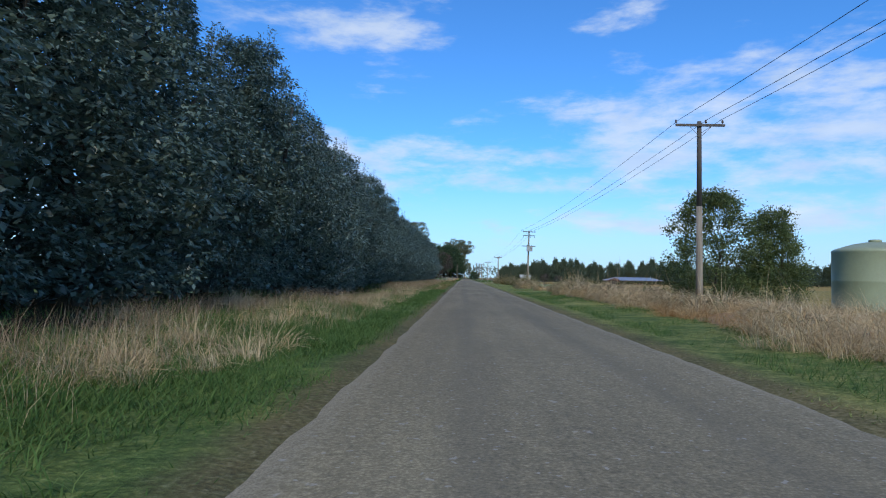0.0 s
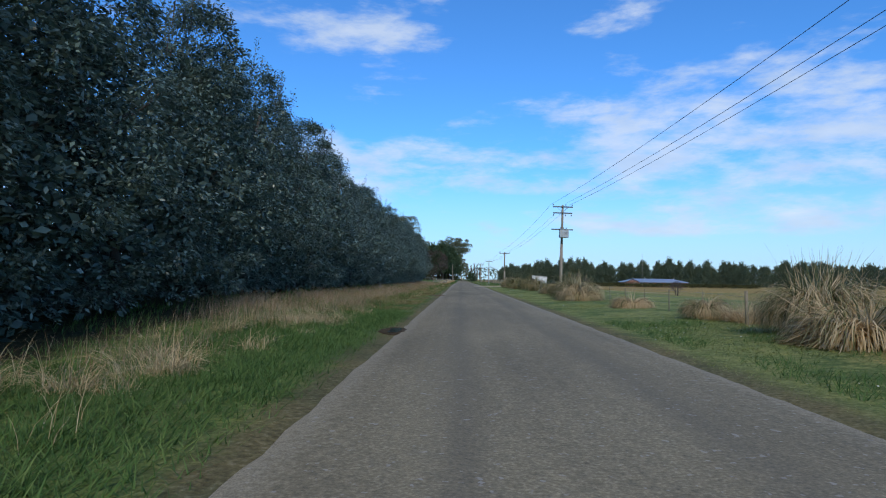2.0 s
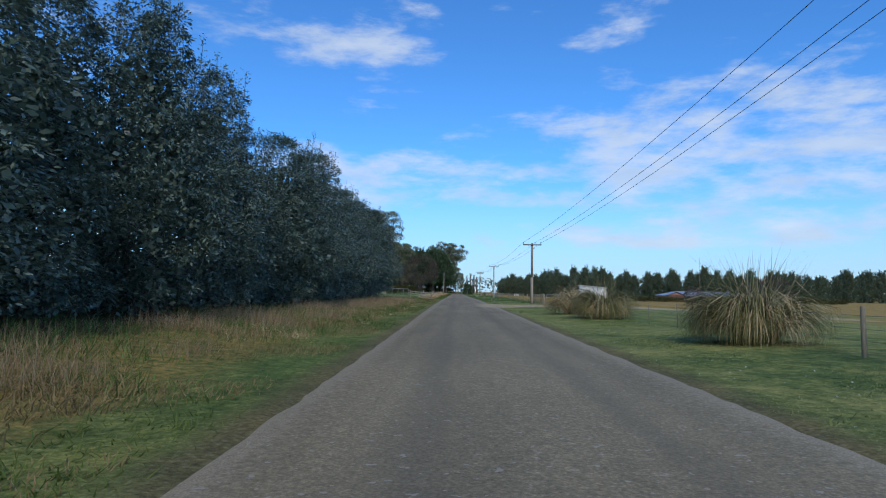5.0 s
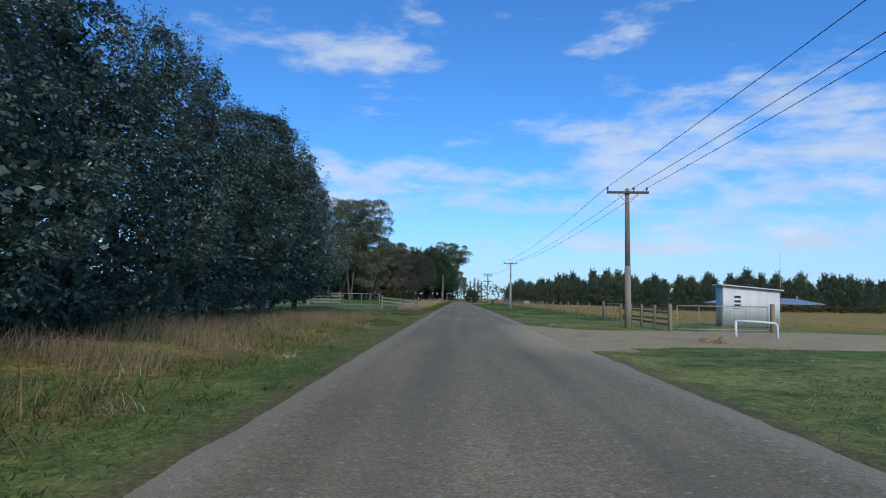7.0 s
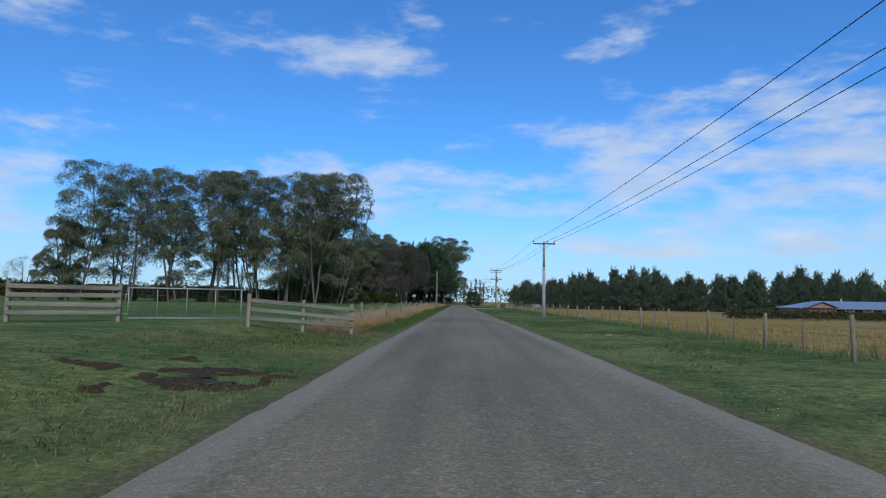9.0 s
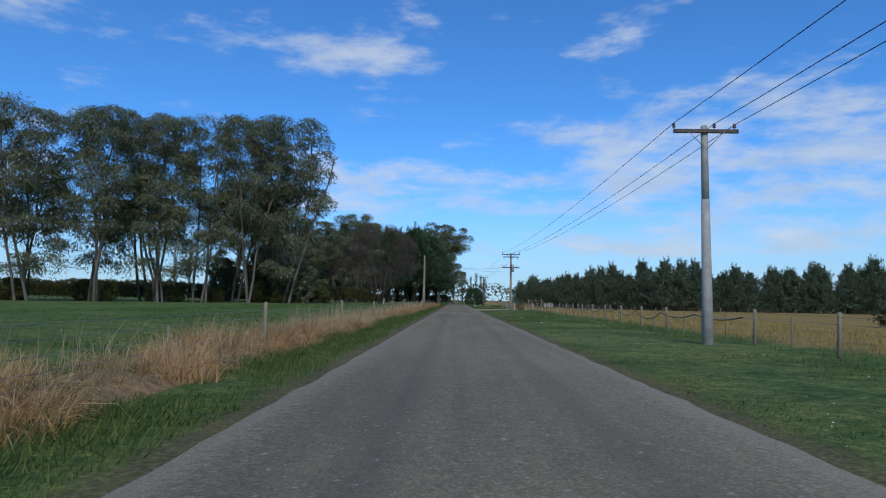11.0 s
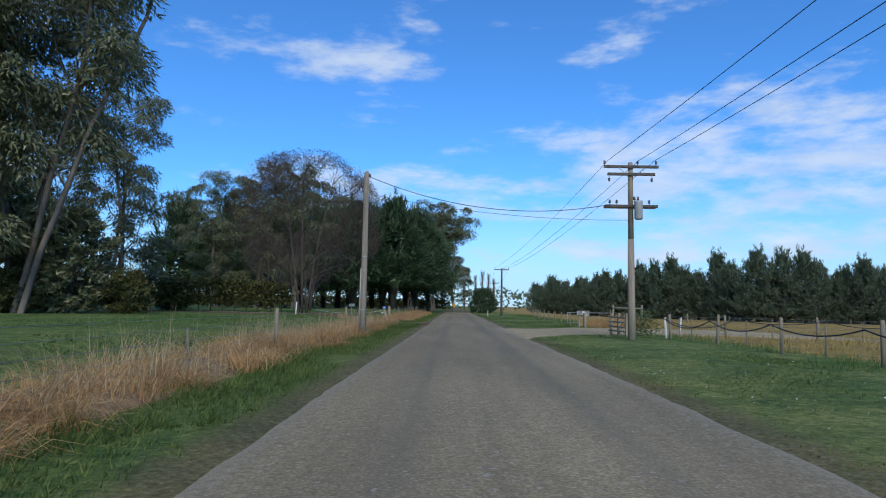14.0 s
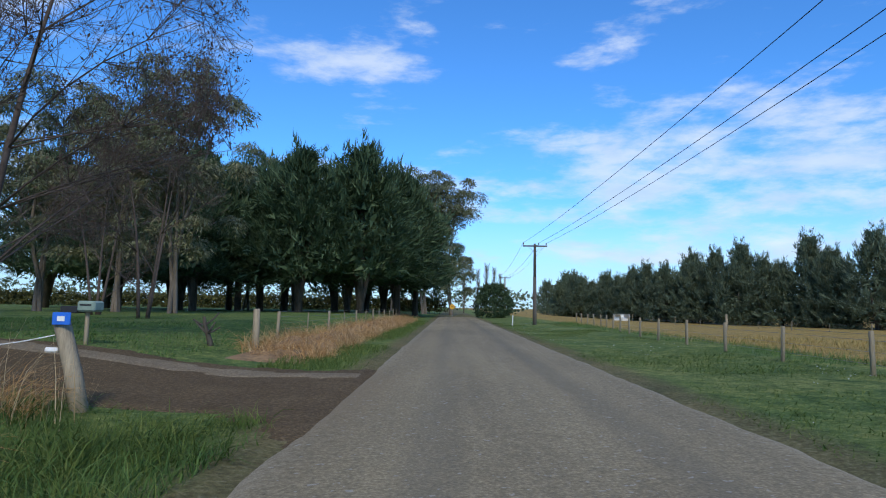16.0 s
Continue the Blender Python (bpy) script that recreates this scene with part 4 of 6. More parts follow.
POLES = [(10.9, -38, 9.1), (10.05, 31.0, 9.15), (9.0, 103.6, 9.15), (7.66, 168.0, 6.95), (7.45, 235.6, 7.1), (6.9, 300.2, 7.75), (6.1, 364.5, 6.9), (9.0, 428, 7.2), (12.0, 492, 7.2)]
looks = [("pole_wood", "pole_dark", 4.8), ("pole_wood", "pole_dark", 4.9), ("pole_wood", "pole_wood", 5.0), ("pole_wood", "pole_wood", 3.0), ("concrete", "concrete", 4.6), ("pole_wood", "pole_wood", 4.3), ("pole_dark", "pole_dark", 4.0), ("pole_wood", "pole_wood", 4.0), ("pole_wood", "pole_wood", 4.0)]
pole_labels = ["weathered wooden power pole with one crossarm", "weathered power pole with dark upper half and crossarm", "leaning wooden power pole with grey transformer box and three arms", "weathered grey wooden power pole with one crossarm", "pale grey concrete power pole with one crossarm", "wooden power pole with three crossarms and transformer can", "dark wooden power pole by the hay field", "distant wooden power pole", "distant wooden power pole"]
for i, (x, y, h) in enumerate(POLES):
    lo, up, joint = looks[i]
    z = float(height(x, y))
    power_pole((x, y, z), h - z, lo, up, joint, 2.35 if i in (1, 5) else 2.05, {2: transformer_box, 5: transformer_can}.get(i), pole_labels[i], 1.2 if i == 2 else 0.0)


def sagging(a, b, sag, steps=18):
    a, b = np.array(a, float), np.array(b, float)
    return [tuple(a * (1 - t) + b * t - np.array((0, 0, 4 * sag * t * (1 - t)))) for t in np.linspace(0, 1, steps)]


for off in (-1.0, 0.32, 1.0):
    path = []
    for i in range(len(POLES) - 1):
        (x0, y0, h0), (x1, y1, h1) = POLES[i], POLES[i + 1]
        seg = sagging((x0 + off, y0 - 0.14, h0 + 0.05), (x1 + off, y1 - 0.14, h1 + 0.05), 0.55)
        path += seg if not path else seg[1:]
    tagged(new("overhead_wire", tubes("overhead_wire", [(path, 0.013)], M["wire"], 4)), "thin dark overhead power conductor between poles", "wire", "overhead wires")

service = thing("service_pole", (-4.62, 300.4, 0.05), "tall slim weathered wooden pole without crossarm", "power pole")
part("shaft", tubes("shaft", [([(0, 0, -0.3), (0, 0, 3.0), (0, 0, 7.1), (0, 0, 7.2)], [0.15, 0.13, 0.10, 0.07])], M["pole_wood"], 12), service)
for z in (1.1, 3.4, 5.6, 6.3):
    part("band", tubes("band", [([(0, 0, z), (0, 0, z + 0.035)], 0.152 - 0.0068 * z)], M["steel"], 12), service)
part("conduit", tubes("conduit", [([(-0.15, -0.05, 0.0), (-0.13, -0.05, 2.9)], 0.03)], M["steel"], 8), service, "galvanised cable guard")
insulator(service, 0.14, 6.85)
for z0, z1, sag in ((7.0, 5.87, 0.79), (6.24, 5.2, 0.31)):
    tagged(new("service_cable", tubes("service_cable", [(sagging((-4.5, 300.4, z0), (6.0 if z0 > 6.8 else 6.8, 300.1, z1), sag), 0.016 if z0 > 6.8 else 0.009)], M["wire"], 5)), "black service cable sagging across the road", "cable", "service cables")


# ---- grasses ----
def ribbons(name, paths, widths, sides, mat):
    """Tapering blades: paths (n, k, 3), widths (n,), sides (n, 3)."""
    n, k = paths.shape[:2]
    taper = np.linspace(1, 0.08, k)[None, :, None]
    off = sides[:, None, :] * widths[:, None, None] * 0.5 * taper
    V = np.stack([paths - off, paths + off], 2).reshape(n, k * 2, 3)
    base = (np.arange(n) * k * 2)[:, None]
    F = np.concatenate([base + np.array([2 * i, 2 * i + 1, 2 * i + 3, 2 * i + 2])[None] for i in range(k - 1)], 1).reshape(-1, 4)
    me = bpy.data.meshes.new(name)
    me.vertices.add(n * k * 2)
    me.vertices.foreach_set("co", V.astype(np.float32).ravel())
    me.loops.add(F.size)
    me.loops.foreach_set("vertex_index", F.astype(np.int32).ravel())
    me.polygons.add(len(F))
    me.polygons.foreach_set("loop_start", np.arange(0, F.size, 4, dtype=np.int32))
    me.update(calc_edges=True)
    me.materials.append(mat)
    return me


def blade_paths(rng, roots, tall, bend, k=3, wind=(0.25, 0.1)):
    """Arching blades from their roots."""
    n = len(roots)
    a = rng.uniform(0, 6.283, n)
    d = np.stack([np.cos(a) + wind[0], np.sin(a) + wind[1]], 1)
    t = np.linspace(0, 1, k)[None, :]
    reach = (tall * bend)[:, None] * t ** 1.7
    rise = tall[:, None] * (t - 0.42 * bend[:, None] * t ** 2.4)
    P = np.empty((n, k, 3))
    P[:, :, :2] = roots[:, None, :2] + d[:, None, :] * reach[:, :, None]
    P[:, :, 2] = roots[:, None, 2] + rise
    b = a + math.pi / 2 + rng.normal(0, 0.5, n)
    return P, np.stack([np.cos(b), np.sin(b), np.zeros(n)], 1)


def field_noise(x, y, scale, seed):
    """Cheap smooth noise in 0..1 for many points."""
    s = np.zeros_like(x)
    r = np.random.default_rng(seed)
    for i in range(7):
        a, f, p = r.uniform(0, 6.283), scale * r.uniform(0.5, 2.2), r.uniform(0, 6.283)
        s += np.sin((x * math.cos(a) + y * math.sin(a)) * f + p)
    return 0.5 + s / 7


def rng_edge(x, y):
    return 0.2 + 1.5 * field_noise(x, y, 3.0, 77)


def drives(x, y):
    """True where a drive, a mud patch or the seal leaves no grass."""
    r1 = (x > 2) & (y > 155.5 - 1.2 * (x < 4.5)) & (y < 164.6 + 5.5 * np.clip((6.2 - x) / 3, 0, 1))
    r2 = (x > 2) & (y > 305.6 - 4.0 * np.clip((5.0 - x) / 2.4, 0, 1)) & (y < 313.5)
    l1 = (x < -2) & (y > 318.9 - 1.2 * np.clip((4 + x) / 1.5, 0, 1)) & (y < 324.6)
    mud = ((x + 5.1) / 1.2) ** 2 + ((y - 187.2) / 1.4) ** 2 < rng_edge(x, y)
    pull = (((x + 3.1) / 0.55) ** 2 + ((y - 90.7) / 1.1) ** 2 < 1) | (((x + 2.95) / 0.42) ** 2 + ((y - 54.9) / 1.1) ** 2 < 1)
    seal = np.abs(x) < 2.86 + 0.14 * smooth01(y, 30, 68) - 0.14 * smooth01(y, 245, 275) + 0.30 * smooth01(y, 105, 165) * smooth01(-y, -240, -198)
    return r1 | r2 | l1 | mud | pull | seal


def sward(name, label, x0, x1, y0, y1, density, tall, bend, width, mat, seed, patch=(0.5, 0.0), k=3, bias=None):
    """A stretch of grass as one sheet of blades. patch: noise scale and the level under which nothing grows."""
    rng = np.random.default_rng(seed)
    n = int((x1 - x0) * (y1 - y0) * density)
    x, y = rng.uniform(x0, x1, n), rng.uniform(y0, y1, n)
    g = field_noise(x, y, patch[0], seed)
    keep = (g > patch[1] + rng.normal(0, 0.06, n)) & ~drives(x, y)
    if bias is not None:
        keep &= rng.uniform(0, 1, n) < bias(x, y)
    x, y, g = x[keep], y[keep], g[keep]
    n = len(x)
    h = rng.uniform(*tall, n) * (0.55 + 0.9 * g)
    P, S = blade_paths(rng, np.stack([x, y, height(x, y) - 0.02], 1), h, rng.uniform(*bend, n), k)
    w = rng.uniform(*width, n)
    if k == 2:      # short grass: one triangle a blade
        half = S * w[:, None] * 0.6
        me = soup(name, np.stack([P[:, 0] - half, P[:, 0] + half, P[:, 1]], 1), M[mat])
    else:
        me = ribbons(name, P, w, S, M[mat])
    return tagged(new(name, me), label, "grass", kind="stuff")


def flopped(name, label, spots, tall, spread, blades, width, mat, seed, k=5):
    """Clumps of long dead grass whose blades have fallen over together: spots are (x, y, size)."""
    rng = np.random.default_rng(seed)
    P_, S_ = [], []
    for x, y, s in spots:
        n = int(blades * s * rng.uniform(0.7, 1.3))
        fall = rng.uniform(0, 6.283)
        a, r = rng.uniform(0, 6.283, n), np.sqrt(rng.uniform(0, 1, n)) * spread * s
        rx, ry = x + r * np.cos(a), y + r * np.sin(a)
        ln = rng.uniform(*tall, n) * s
        swing = np.where(rng.uniform(0, 1, n) < 0.6, fall + rng.normal(0, 0.55, n), a + rng.normal(0, 0.6, n))
        rise, curl = np.radians(rng.uniform(58, 95, n)), np.radians(rng.uniform(45, 150, n))
        P = np.zeros((n, k, 3))
        P[:, 0] = np.stack([rx, ry, height(rx, ry) - 0.03], 1)
        for i in range(1, k):
            el = rise - curl * (i / (k - 1)) ** 1.3
            st = ln / (k - 1)
            P[:, i, 0] = P[:, i - 1, 0] + np.cos(el) * np.cos(swing) * st
            P[:, i, 1] = P[:, i - 1, 1] + np.cos(el) * np.sin(swing) * st
            P[:, i, 2] = np.maximum(P[:, i - 1, 2] + np.sin(el) * st, P[:, 0, 2] + 0.05)
        P_.append(P)
        S_.append(np.stack([-np.sin(swing), np.cos(swing), rng.normal(0, 0.35, n)], 1))
    P_, S_ = np.concatenate(P_), np.concatenate(S_)
    return tagged(new(name, ribbons(name, P_, rng.uniform(*width, len(P_)), S_, M[mat])), label, "grass", kind="stuff")


def clump_spots(seed, x0, x1, y0, y1, density, sizes, gap=0.35, scale=0.7, keep=None):
    rng = np.random.default_rng(seed)
    n = int((x1 - x0) * (y1 - y0) * density)
    x, y = rng.uniform(x0, x1, n), rng.uniform(y0, y1, n)
    ok = (field_noise(x, y, scale, seed) > gap) & ~drives(x, y)
    if keep is not None:
        ok &= keep(x, y)
    return np.stack([x, y, rng.uniform(*sizes, n)], 1)[ok]


M["seed_blade"] = leafy("seed_blade", (0.22, 0.145, 0.085), (0.38, 0.265, 0.165), (0.58, 0.46, 0.31), 0.75, 0.38)
M["stubble_blade"] = leafy("stubble_blade", (0.16, 0.115, 0.050), (0.29, 0.215, 0.100), (0.44, 0.34, 0.18), 0.75, 0.38)
M["turf_blade"] = leafy("turf_blade", (0.130, 0.165, 0.045), (0.230, 0.275, 0.085), (0.420, 0.410, 0.170), 0.6, 0.40)
M["hay_blade"] = leafy("hay_blade", (0.19, 0.135, 0.04), (0.34, 0.245, 0.085), (0.48, 0.37, 0.15), 0.75, 0.2)
M["rich_blade"] = leafy("rich_blade", (0.056, 0.094, 0.021), (0.108, 0.160, 0.037), (0.255, 0.285, 0.085), 0.6, 0.42)
NEAR_L = lambda x, y: smooth01(-x, 2.8, 3.8)
sward("verge_grass", "lush green roadside grass", -7.0, -2.8, 2, 64, 420, (0.10, 0.26), (0.5, 1.2), (0.010, 0.018), "green_blade", 1, (0.8, 0.18), 2, NEAR_L)
sward("verge_grass", "short green and brown roadside grass", -8.5, -2.8, 64, 205, 120, (0.05, 0.15), (0.6, 1.4), (0.012, 0.022), "rich_blade", 21, (0.8, 0.34), 2, NEAR_L)
sward("verge_grass", "short green roadside grass", -5.2, -2.8, 205, 372, 260, (0.07, 0.20), (0.3, 0.9), (0.012, 0.022), "rich_blade", 2, (0.8, 0.18), 2, NEAR_L)
sward("verge_grass", "rank green grass beside the dirt drive", -6.8, -3.0, 311, 319, 240, (0.15, 0.40), (0.4, 1.0), (0.010, 0.018), "green_blade", 22, (0.8, 0.2), 3)
sward("paddock_grass", "grazed green paddock grass", -22, -7, 200, 345, 40, (0.05, 0.16), (0.3, 0.9), (0.014, 0.034), "green_blade", 3, (0.7, 0.3), 2)
sward("verge_grass", "short mown olive green roadside grass", 2.85, 8.4, 2, 175, 120, (0.03, 0.085), (0.6, 1.4), (0.014, 0.028), "turf_blade", 4, (0.8, 0.34), 2)
sward("verge_grass", "mown green roadside grass", 2.85, 8.4, 172, 372, 170, (0.04, 0.11), (0.6, 1.4), (0.012, 0.024), "rich_blade", 44, (0.8, 0.28), 2)
flopped("verge_grass", "longer green tufts in the mown grass", clump_spots(74, 3.2, 8.2, 172, 330, 0.9, (0.22, 0.5), 0.35, 0.8), (0.25, 0.45), 0.35, 30, (0.010, 0.018), "rich_blade", 45, 4)
sward("long_green_grass", "long green grass tufts", 3.6, 6.8, 2, 60, 150, (0.10, 0.26), (0.5, 1.2), (0.010, 0.016), "green_blade", 5, (1.2, 0.45), 2)
DEEP_L = lambda x, y: smooth01(-x, 4.8, 6.6) * smooth01(x, -9.6, -8.4) * (1 - 0.8 * smooth01(y, 30, 36) * smooth01(-y, -60, -50) * smooth01(-x, 6.2, 7.2))
sward("tall_dry_grass", "tall bleached seeding grass below the trees", -11.0, -4.8, 4, 66, 80, (0.25, 0.72), (0.2, 0.9), (0.005, 0.010), "seed_blade", 6, (1.1, 0.50), 3, DEEP_L)
sward("tall_dry_grass", "brown seeding grass below the trees", -11.0, -5.6, 60, 176, 130, (0.20, 0.60), (0.15, 0.9), (0.006, 0.012), "seed_blade", 26, (0.9, 0.36), 3, DEEP_L)
sward("short_dry_grass", "short straw-brown dead grass among the green", -9.0, -3.4, 66, 205, 150, (0.06, 0.16), (0.4, 1.1), (0.010, 0.018), "stubble_blade", 27, (0.7, 0.46), 2, NEAR_L)
sward("tall_dry_grass", "bleached seeding grass clumps at the verge", -7.0, -4.4, 2, 44, 40, (0.30, 0.70), (0.2, 0.8), (0.005, 0.009), "dry_blade", 7, (1.5, 0.60), 4)
sward("tall_green_grass", "long rank green grass below the trees", -10.5, -4.6, 4, 176, 56, (0.14, 0.42), (0.3, 0.9), (0.012, 0.020), "green_blade", 8, (0.9, 0.42), 2)
sward("verge_grass", "rank green tufts at the foot of the dead grass", -6.2, -4.0, 203, 317, 150, (0.15, 0.42), (0.4, 1.1), (0.010, 0.018), "rich_blade", 33, (1.2, 0.50), 2)
sward("fence_grass", "bleached stalks standing along the paddock fence", -7.2, -4.9, 202, 318, 44, (0.40, 1.0), (0.1, 0.6), (0.006, 0.012), "dry_blade", 12, (1.2, 0.60), 3)
sward("hay_stubble", "dry golden hay field grass", 10.0, 34.0, 178, 345, 18, (0.10, 0.30), (0.2, 0.7), (0.02, 0.04), "hay_blade", 13, (0.4, 0.25), 2)
sward("fence_grass", "rough green and straw grass under the fence", 8.3, 10.6, 178, 372, 50, (0.12, 0.36), (0.3, 0.9), (0.011, 0.020), "green_blade", 14, (0.9, 0.4), 2)
sward("red_grass", "tall reddish dry grass by the gate", 8.3, 11.8, 314.3, 319, 220, (0.5, 1.0), (0.2, 0.7), (0.009, 0.018), "rust_blade", 15, (1.0, 0.25), 3)


M["thatch"] = plain("dead_thatch", (0.25, 0.150, 0.065), 0.95, vary=0.5, scale=5, fine=45, stretch=(1, 1, 0.5), bumps=0.9)


def thatch(x0, x1, y0, y1, tall, label, seed, lean=0.0, step=0.16, gap=0.0):
    """A lumpy bank of matted dead grass along a fence; lean: how far it slants away from the road with y."""
    V, F, idx = [], [], {}
    xs, ys = np.arange(x0, x1 + step, step), np.arange(y0, y1 + step, step)

    def top(x, y):
        t = (x - x0) / (x1 - x0)
        body = max(0.0, math.sin(math.pi * min(1, max(0, t)))) ** 0.7
        lump = 0.62 + 0.75 * noise.noise((x * 1.3, y * 0.9, seed)) + 0.4 * noise.noise((x * 3.4, y * 2.8, seed))
        return tall * body * lump * min(1, (y - y0) / 2.5, (y1 - y) / 2.5) - gap
    for j, y in enumerate(ys):
        for i, x in enumerate(xs):
            X = x + lean * (y - y0)
            idx[i, j] = len(V)
            V.append((X, y, ground_z(X, y) + max(-0.06, top(x, y))))
    for j in range(len(ys) - 1):
        for i in range(len(xs) - 1):
            q = (idx[i, j], idx[i + 1, j], idx[i + 1, j + 1], idx[i, j + 1])
            if max(V[k][2] - ground_z(V[k][0], V[k][1]) for k in q) > 0:
                F.append(q)
    return tagged(new("dead_grass", quads("dead_grass", V, F, M["thatch"])), label, "grass", kind="stuff")


thatch(-6.5, -4.75, 203, 316, 0.20, "rusty bank of matted dead grass along the paddock fence", 3.0)
thatch(-6.4, -4.5, 326, 372, 0.36, "rusty bank of dead grass beyond the drive", 9.0)
thatch(5.6, 11.6, 5, 40, 0.26, "bank of matted straw behind the mown strip", 6.0, 0.055, 0.22)
# dead grass fallen in mats along the left fence, straw clumps along the right one
flopped("dead_grass", "flattened rusty orange dead grass along the fence", clump_spots(61, -6.5, -4.7, 203, 316, 2.9, (0.6, 1.5), 0.34, 1.3), (0.42, 0.80), 0.36, 130, (0.008, 0.016), "rust_blade", 10, 4)
flopped("dead_grass", "bleached straw grass leaning over the rusty mats", clump_spots(62, -6.7, -5.0, 203, 316, 1.6, (0.6, 1.3), 0.36, 1.3), (0.55, 1.0), 0.30, 50, (0.007, 0.013), "dry_blade", 28, 4)
flopped("dead_grass", "rusty brown dead grass beyond the drive", clump_spots(63, -6.6, -4.5, 327, 372, 4.5, (0.7, 1.4), 0.18), (0.45, 0.90), 0.40, 40, (0.012, 0.022), "rust_blade", 11, 4)
flopped("tall_dry_grass", "tall straw-coloured grass fallen over along the fence", clump_spots(64, 4.4, 12.0, 5, 62, 1.9, (0.65, 1.2), 0.20, 0.6, lambda x, y: x > 4.7 + 0.055 * y + 0.4 * np.sin(y * 0.8)), (0.85, 1.45), 0.42, 78, (0.009, 0.017), "dry_blade", 9, 4)
flopped("tall_dry_grass", "reddish brown straw among the pale grass", clump_spots(65, 4.6, 12.0, 5, 62, 0.8, (0.6, 1.1), 0.36, 0.6, lambda x, y: x > 4.9 + 0.055 * y), (0.7, 1.2), 0.4, 70, (0.009, 0.017), "rust_blade", 29, 4)
flopped("tall_dry_grass", "bleached grass clumps at the foot of the trees", clump_spots(66, -8.8, -4.6, 3, 64, 1.3, (0.6, 1.1), 0.48, 0.8, lambda x, y: (x > -7.0) | (y < 30) | (y > 56)), (0.45, 0.95), 0.34, 90, (0.007, 0.013), "dry_blade", 30, 4)
flopped("dead_grass", "low tan and brown dead grass mats on the verge", clump_spots(67, -9.8, -4.6, 60, 178, 1.5, (0.5, 1.0), 0.36, 0.6), (0.35, 0.80), 0.42, 36, (0.010, 0.020), "stubble_blade", 31, 4)
flopped("dead_grass", "pale straw tufts among the brown grass", clump_spots(68, -9.0, -4.4, 50, 178, 0.35, (0.5, 0.9), 0.45, 0.6), (0.35, 0.70), 0.36, 40, (0.008, 0.016), "dry_blade", 32, 4)

flopped("verge_grass", "lush rank green tufts on the verge", clump_spots(71, -7.6, -3.3, 2, 66, 2.6, (0.4, 0.9), 0.22, 0.9), (0.30, 0.52), 0.30, 46, (0.011, 0.019), "green_blade", 41, 4)
flopped("verge_grass", "green tufts among the brown verge grass", clump_spots(72, -9.0, -3.4, 66, 204, 1.0, (0.35, 0.8), 0.42, 0.7), (0.25, 0.45), 0.32, 34, (0.012, 0.022), "rich_blade", 42, 4)
flopped("verge_grass", "green tufts between road and dead grass", clump_spots(73, -4.9, -3.2, 203, 317, 2.4, (0.3, 0.7), 0.25, 0.9), (0.25, 0.45), 0.28, 34, (0.011, 0.020), "rich_blade", 43, 4)

flopped("dead_grass", "rusty straw clump at the foot of the gate post", [(-6.1, 317.9, 1.3), (-6.6, 317.4, 1.2), (-6.9, 318.3, 1.0), (-7.6, 317.8, 1.1), (-8.6, 318.2, 0.9)], (0.5, 0.9), 0.34, 160, (0.007, 0.013), "rust_blade", 46, 4)
flopped("verge_grass", "rank green tufts beside the dirt drive", clump_spots(75, -7.0, -3.2, 309, 318.6, 3.5, (0.5, 1.1), 0.2, 0.9), (0.35, 0.60), 0.32, 60, (0.010, 0.018), "rich_blade", 47, 4)

flopped("paddock_grass", "grazed tufts standing in the green paddock", clump_spots(76, -18.0, -6.4, 206, 330, 0.8, (0.16, 0.42), 0.35, 0.5), (0.25, 0.45), 0.5, 34, (0.012, 0.024), "rich_blade", 48, 4)


def litter(seed, x0, x1, y0, y1, n):
    rng = np.random.default_rng(seed)
    x, y = rng.uniform(x0, x1, n), rng.uniform(y0, y1, n)
    ok = ~drives(x, y) & (field_noise(x, y, 0.5, seed) > 0.5)
    c = np.stack([x, y, height(x, y) + 0.07], 1)[ok]
    return soup("leaf_litter", leaves(rng, c, 1, 0.01, 0.022, 0.9, 1.4), M["white"])




def strewn(seed, x, y, r, n):
    """A small strewn patch of pale leaves and chips."""
    rng = np.random.default_rng(seed)
    a, d = rng.uniform(0, 6.283, n), r * rng.normal(0, 0.5, n)
    px, py = x + d * np.cos(a), y + 0.6 * d * np.sin(a)
    c = np.stack([px, py, height(px, py) + 0.06], 1)
    return tagged(new("leaf_litter", soup("leaf_litter", leaves(rng, c, 1, 0.01, 0.045, 0.9, 1.3), M["white"])), "white petals and chips strewn on the mown grass", "litter", kind="stuff")


for k, (x, y, r, n) in enumerate([(4.9, 254.9, 0.35, 28), (4.5, 170.8, 0.25, 20), (4.9, 266.6, 0.4, 20), (5.8, 203.0, 0.9, 24)]):
    strewn(300 + k, x, y, r, n)
tagged(new("leaf_litter", litter(16, 3.2, 8.0, 40, 372, 3800)), "pale fallen leaves and daisies scattered on the verge", "litter", kind="stuff")


